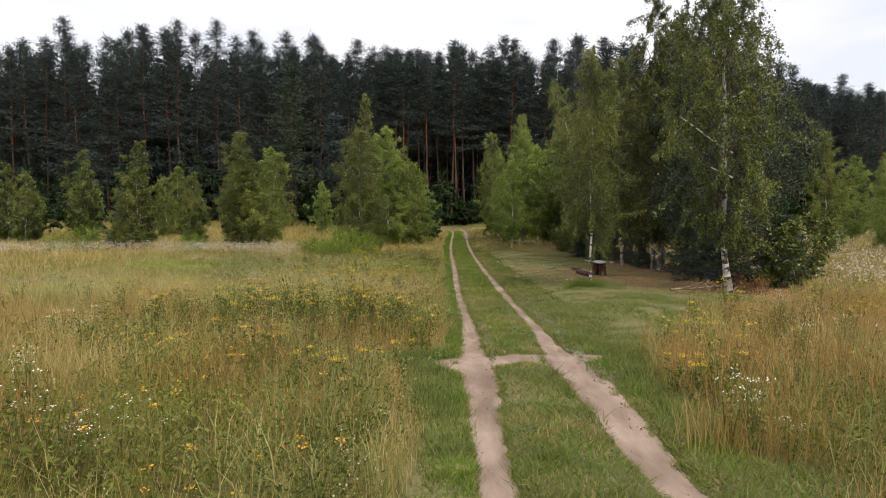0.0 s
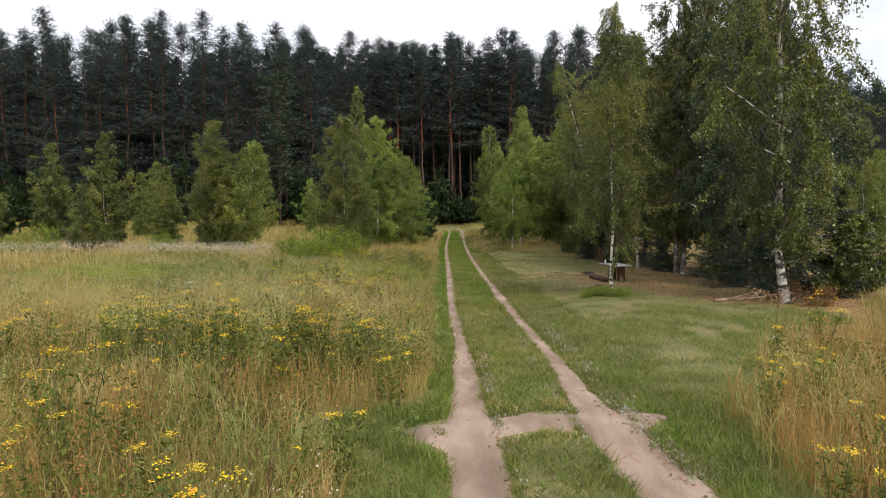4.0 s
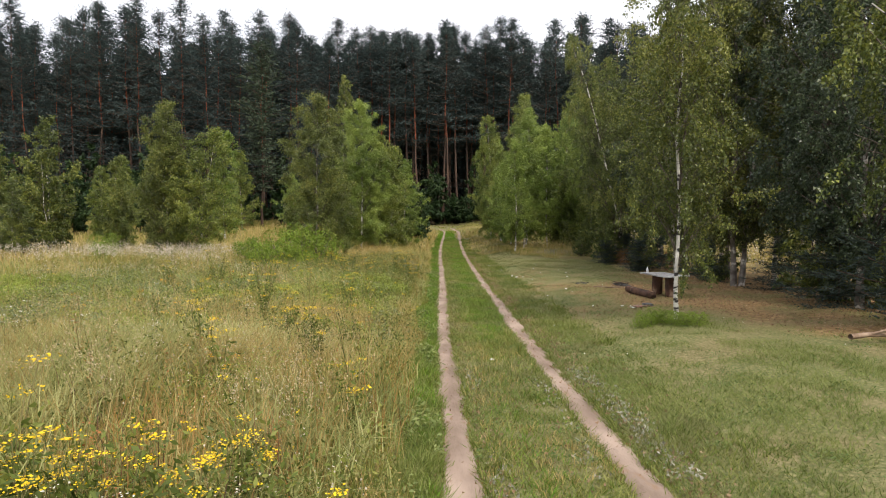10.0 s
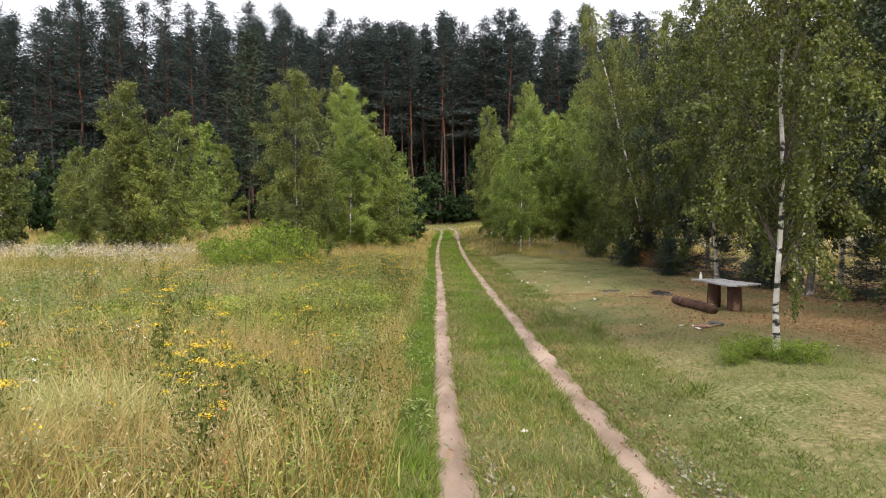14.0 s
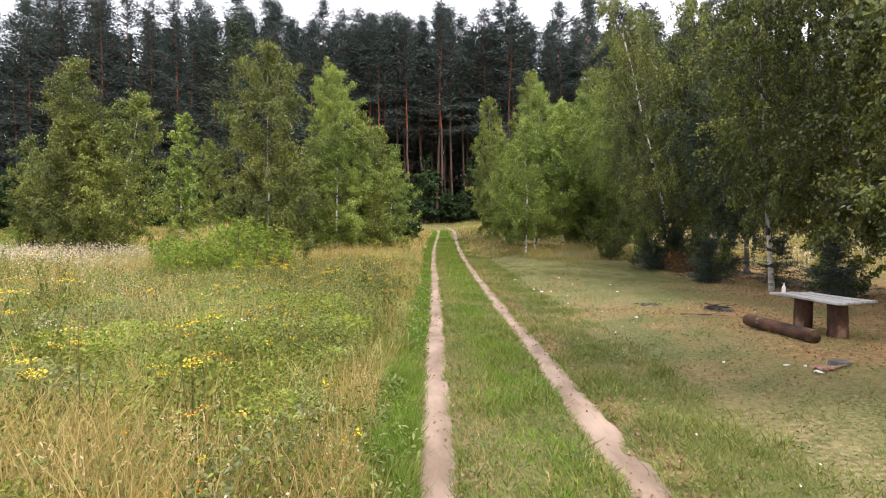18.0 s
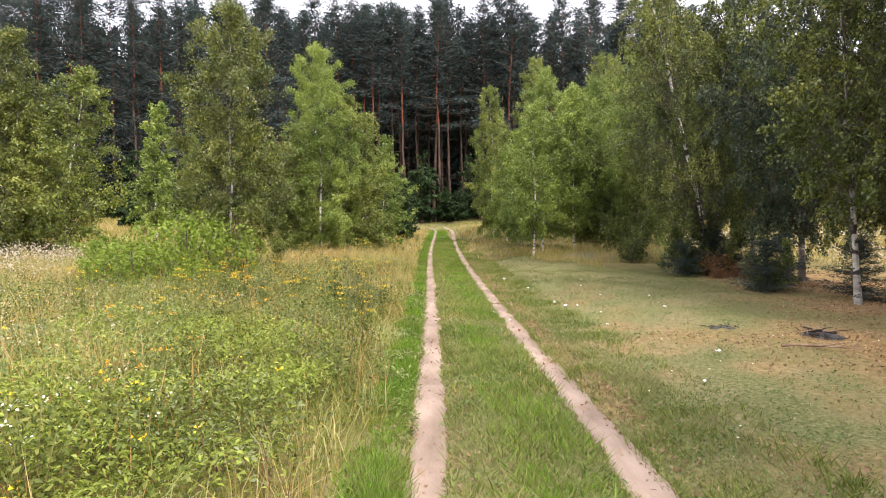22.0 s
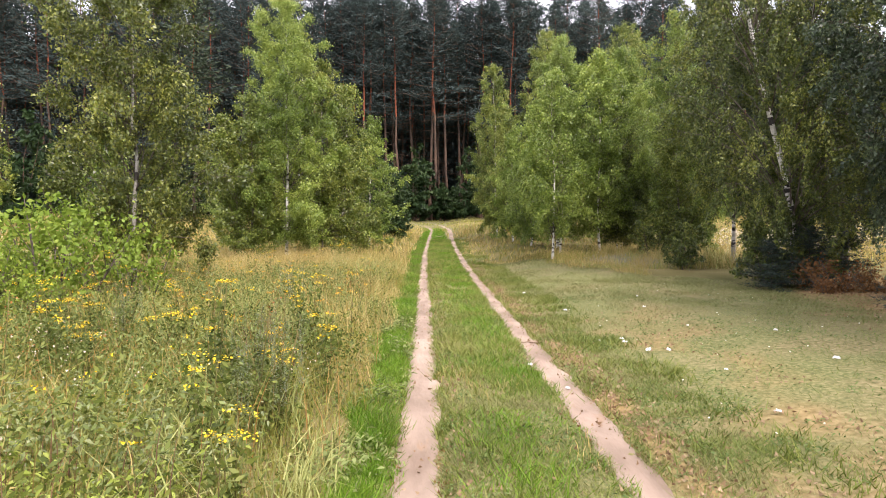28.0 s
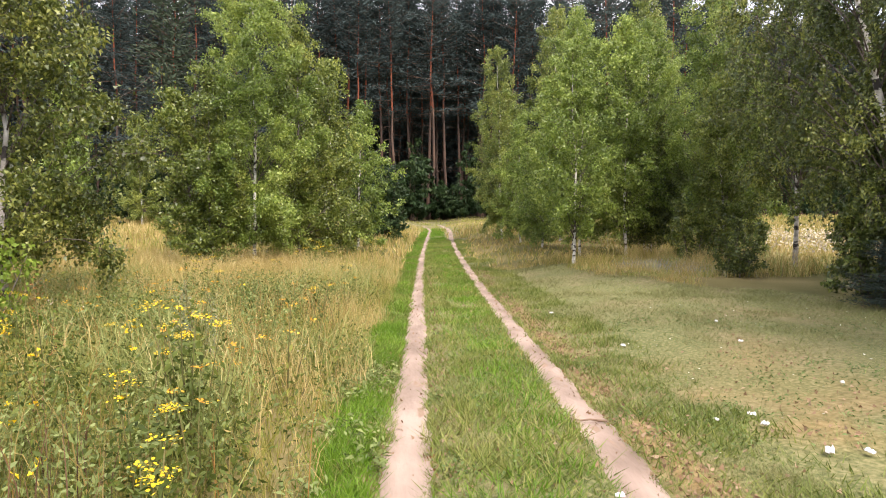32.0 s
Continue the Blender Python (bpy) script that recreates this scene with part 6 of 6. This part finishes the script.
fire = thing("fire_place", "burnt-out campfire of ash, charred sticks and twigs", "campfire", at=on_ground(5.75, 26.1))
part("ash_mound", heap("ash_mound", 0.30, 0.07, 4, M_ASH), fire)
fr = random.Random(12)
for k in range(26):
    L, a, d, out = fr.uniform(0.14, 0.34), fr.uniform(0, 360), fr.uniform(0, 0.30), fr.uniform(0, 6.28)
    mat, lab = ((M_CHAR, ""), (M_TWIG, ""), (M_DEADWOOD, "pale unburnt stick"))[0 if k % 5 < 3 else k % 5 - 2]
    part("charred_stick", stick_mesh("charred_stick", L, fr.uniform(0.006, 0.014), 70 + k, mat, 1), fire, lab, at=pose(d * math.cos(out) - 0.08, d * math.sin(out) * 0.7, 0.035 + 0.05 * (1 - d / 0.3), 0, fr.uniform(-14, 8), a))
scar = thing("burnt_patch", "old burnt patch of ash and charcoal in short grass", "burnt patch", at=on_ground(4.75, 26.8))
for k in range(7):
    part("ash_spot", heap("ash_spot", fr.uniform(0.05, 0.12), 0.018, 9 + k, M_ASH), scar, at=pose(fr.uniform(-0.24, 0.24), fr.uniform(-0.12, 0.12), 0.002))
for k in range(9):
    part("charcoal", stick_mesh("charcoal", fr.uniform(0.05, 0.14), 0.009, 140 + k, M_CHAR, 0), scar, at=pose(fr.uniform(-0.26, 0.2), fr.uniform(-0.13, 0.13), 0.02, 0, 0, fr.uniform(0, 360)))
for x, y, L, a, r, lab in ((4.7, 25.2, 0.8, 5, 0.018, "thin dry stick lying on the needles"), (4.5, 21.3, 0.55, 20, 0.03, "short broken branch on the grass"), (5.05, 25.35, 0.6, -20, 0.015, "thin dry stick lying on the needles"), (2.05, 30.9, 0.32, 160, 0.011, "dry twig lying across the rut"), (1.78, 29.3, 0.34, 140, 0.012, "dry twig lying across the rut")):
    st = new("fallen_stick", stick_mesh("fallen_stick", L, r, int(100 * x), M_DEADWOOD))
    tagged(st, lab, "stick").matrix_basis = on_ground(x, y) @ pose(0, 0, 0.01, 0, 0, a)
branch = thing("fallen_branch", "bare broken branch lying under the tall birch", "branch", at=on_ground(6.5, 17.3) @ pose(0, 0, 0.02, 0, -4, 8))
part("wood", stick_mesh("broken_branch", 1.7, 0.045, 81, M_DEADWOOD, 4), branch)
rng = np.random.default_rng(82)
P = np.stack([rng.uniform(0.9, 2.0, 170), rng.normal(0.1, 0.24, 170), np.abs(rng.normal(0.08, 0.12, 170))], -1)
part("dead_leaves", poly_mesh("dead_leaves", leaf_cards(P, 0.07, rng), 4, M_DEAD_LEAF), branch)


def crumpled(name, w, d, h, seed, mat):
    rng = np.random.default_rng(seed)
    n = 6
    V = [(w * (i / (n - 1) - 0.5), d * (j / (n - 1) - 0.5), h * float(rng.random()) * (1 if 0 < i < n - 1 and 0 < j < n - 1 else 0.35)) for i in range(n) for j in range(n)]
    F = [(i * n + j, (i + 1) * n + j, (i + 1) * n + j + 1, i * n + j + 1) for i in range(n - 1) for j in range(n - 1)]
    m = len(V)
    V += [(x, y, z - 0.006) for x, y, z in V]
    F += [tuple(m + q for q in reversed(f)) for f in F]
    return mesh_of(name, V, F, mat, False)


LITTER = ((3.94, 25.25, 0.09), (3.1, 30.6, 0.10), (2.82, 30.75, 0.07), (4.8, 29.1, 0.09), (1.12, 16.9, 0.08), (3.2, 30.05, 0.11), (3.42, 30.0, 0.08), (3.14, 30.85, 0.08), (3.0, 33.4, 0.08), (4.3, 31.5, 0.07), (5.1, 30.7, 0.07), (3.3, 27.6, 0.07), (2.75, 36.2, 0.09), (3.85, 21.95, 0.07), (4.3, 33.2, 0.07), (3.6, 29.0, 0.05), (3.2, 24.0, 0.06), (4.6, 34.4, 0.07), (1.9, 28.6, 0.06), (1.72, 29.6, 0.07))
for k, (x, y, w) in enumerate(LITTER):
    o = new("paper_scrap", crumpled("paper_scrap", w * 0.75, w * 0.45, w * 0.28, 900 + k, M_PAPER))
    tagged(o, "crumpled white paper scrap lying on the grass", "litter", "paper litter").matrix_basis = on_ground(x, y, 0.035) @ pose(0, 0, 0, 4, 3, k * 47)
o = new("torn_wrapper", crumpled("torn_wrapper", 0.20, 0.09, 0.04, 990, M_PACK))
tagged(o, "torn reddish wrapper beside a broken branch", "litter").matrix_basis = on_ground(4.65, 21.4, 0.03)

slab = new("grey_slab", board_mesh("grey_slab", 0.21, 0.12, 0.05, 31, M_SLAB))
tagged(slab, "dark grey broken slab lying by a wrapper", "slab").matrix_basis = on_ground(4.92, 21.5, 0.04) @ pose(0, 0, 0, 3, 4, 12)
for k, (x, y) in enumerate(((4.47, 21.38), (4.55, 21.52), (4.62, 21.27), (4.4, 21.62), (4.72, 21.33), (4.5, 21.2))):
    o = new("paper_scrap", crumpled("paper_scrap", 0.03 + 0.013 * k, 0.03 + 0.004 * k, 0.015, 960 + k, M_PAPER if k % 2 else M_PACK))
    tagged(o, "torn bit of litter beside a grey slab", "litter", "torn litter").matrix_basis = on_ground(x, y, 0.03) @ pose(0, 0, 0, 4, 3, k * 61)

# dead leaves, needles and pebbles on the ground
X, Y = scatter(G, 50000, 2.1, 11, 12, 42, lambda x, y: np.clip(needle_zone(x, y), 0, 1), 0.0)
P = np.stack([X, Y, gz(X, Y) + 0.012], -1)
stuff("fallen_leaves", poly_mesh("fallen_leaves", leaf_tris(P, 0.034, G, 0.0, 0.8), 3, M_DEAD_LEAF), "brown fallen leaves and needles strewn in the clearing", "fallen leaves")
X, Y = scatter(G, 20000, 0.2, 3.0, 8, 16.5, lambda x, y: (np.exp(-((x - rut_x(RIGHT_RUT, y) - 0.34) / 0.13) ** 2) + 0.6 * np.exp(-((x - rut_x(LEFT_RUT, y) - 0.28) / 0.08) ** 2) + 0.35 * np.exp(-((x - rut_x(RIGHT_RUT, y) + 0.32) / 0.10) ** 2)) * step(0.3, 0.6, vnoise(x, y, 0.6, 120)))
P = np.stack([X, Y, gz(X, Y) + 0.02], -1)
stuff("silvery_low_leaves", poly_mesh("silvery_low_leaves", leaf_tris(P, 0.034, G, 0.0, 0.8), 3, M_DEBRIS), "grey low leaves and debris beside the ruts", "low plants")
X, Y = scatter(G, 60000, 0.2, 2.9, 3, 46, lambda x, y: np.exp(-((x - rut_x(RIGHT_RUT, y) - 0.33) / 0.16) ** 2) + 0.7 * np.exp(-((x - rut_x(LEFT_RUT, y) - 0.27) / 0.09) ** 2) * step(9, 13, y) + 0.02 + 0.08 * step(9, 14, y), 0.0)
P = np.stack([X, Y, gz(X, Y) + 0.014], -1)
stuff("rut_leaves", poly_mesh("rut_leaves", leaf_tris(P, 0.032, G, 0.0, 0.8), 3, M_DEAD_LEAF), "dead leaves and bark bits along the ruts", "fallen leaves")
X, Y = scatter(G, 420, 2.5, 7.5, 17, 37, lambda x, y: lawn_zone(x, y) * off_rut(x, y, 0.3) * step(0.35, 0.6, vnoise(x, y, 1.5, 99)), 0.0)
P = np.stack([X, Y, gz(X, Y) + 0.03], -1)
stuff("white_clover", poly_mesh("white_clover", discs(P, 0.009, G), 6, M_WHITE_FL), "tiny white clover flowers dotted over the clearing", "wild flowers")

# dry grey brush at the far side of the clearing
X, Y = G.normal(7.2, 0.55, 2600), G.normal(42.0, 0.75, 2600)
stuff("dry_brush", blades("dry_brush", X, Y, G.uniform(0.08, 0.30, len(X)), 0.008, G, M_DEBRIS, 0.9), "patch of dry grey twigs and stalks in the grass", "dry brush")
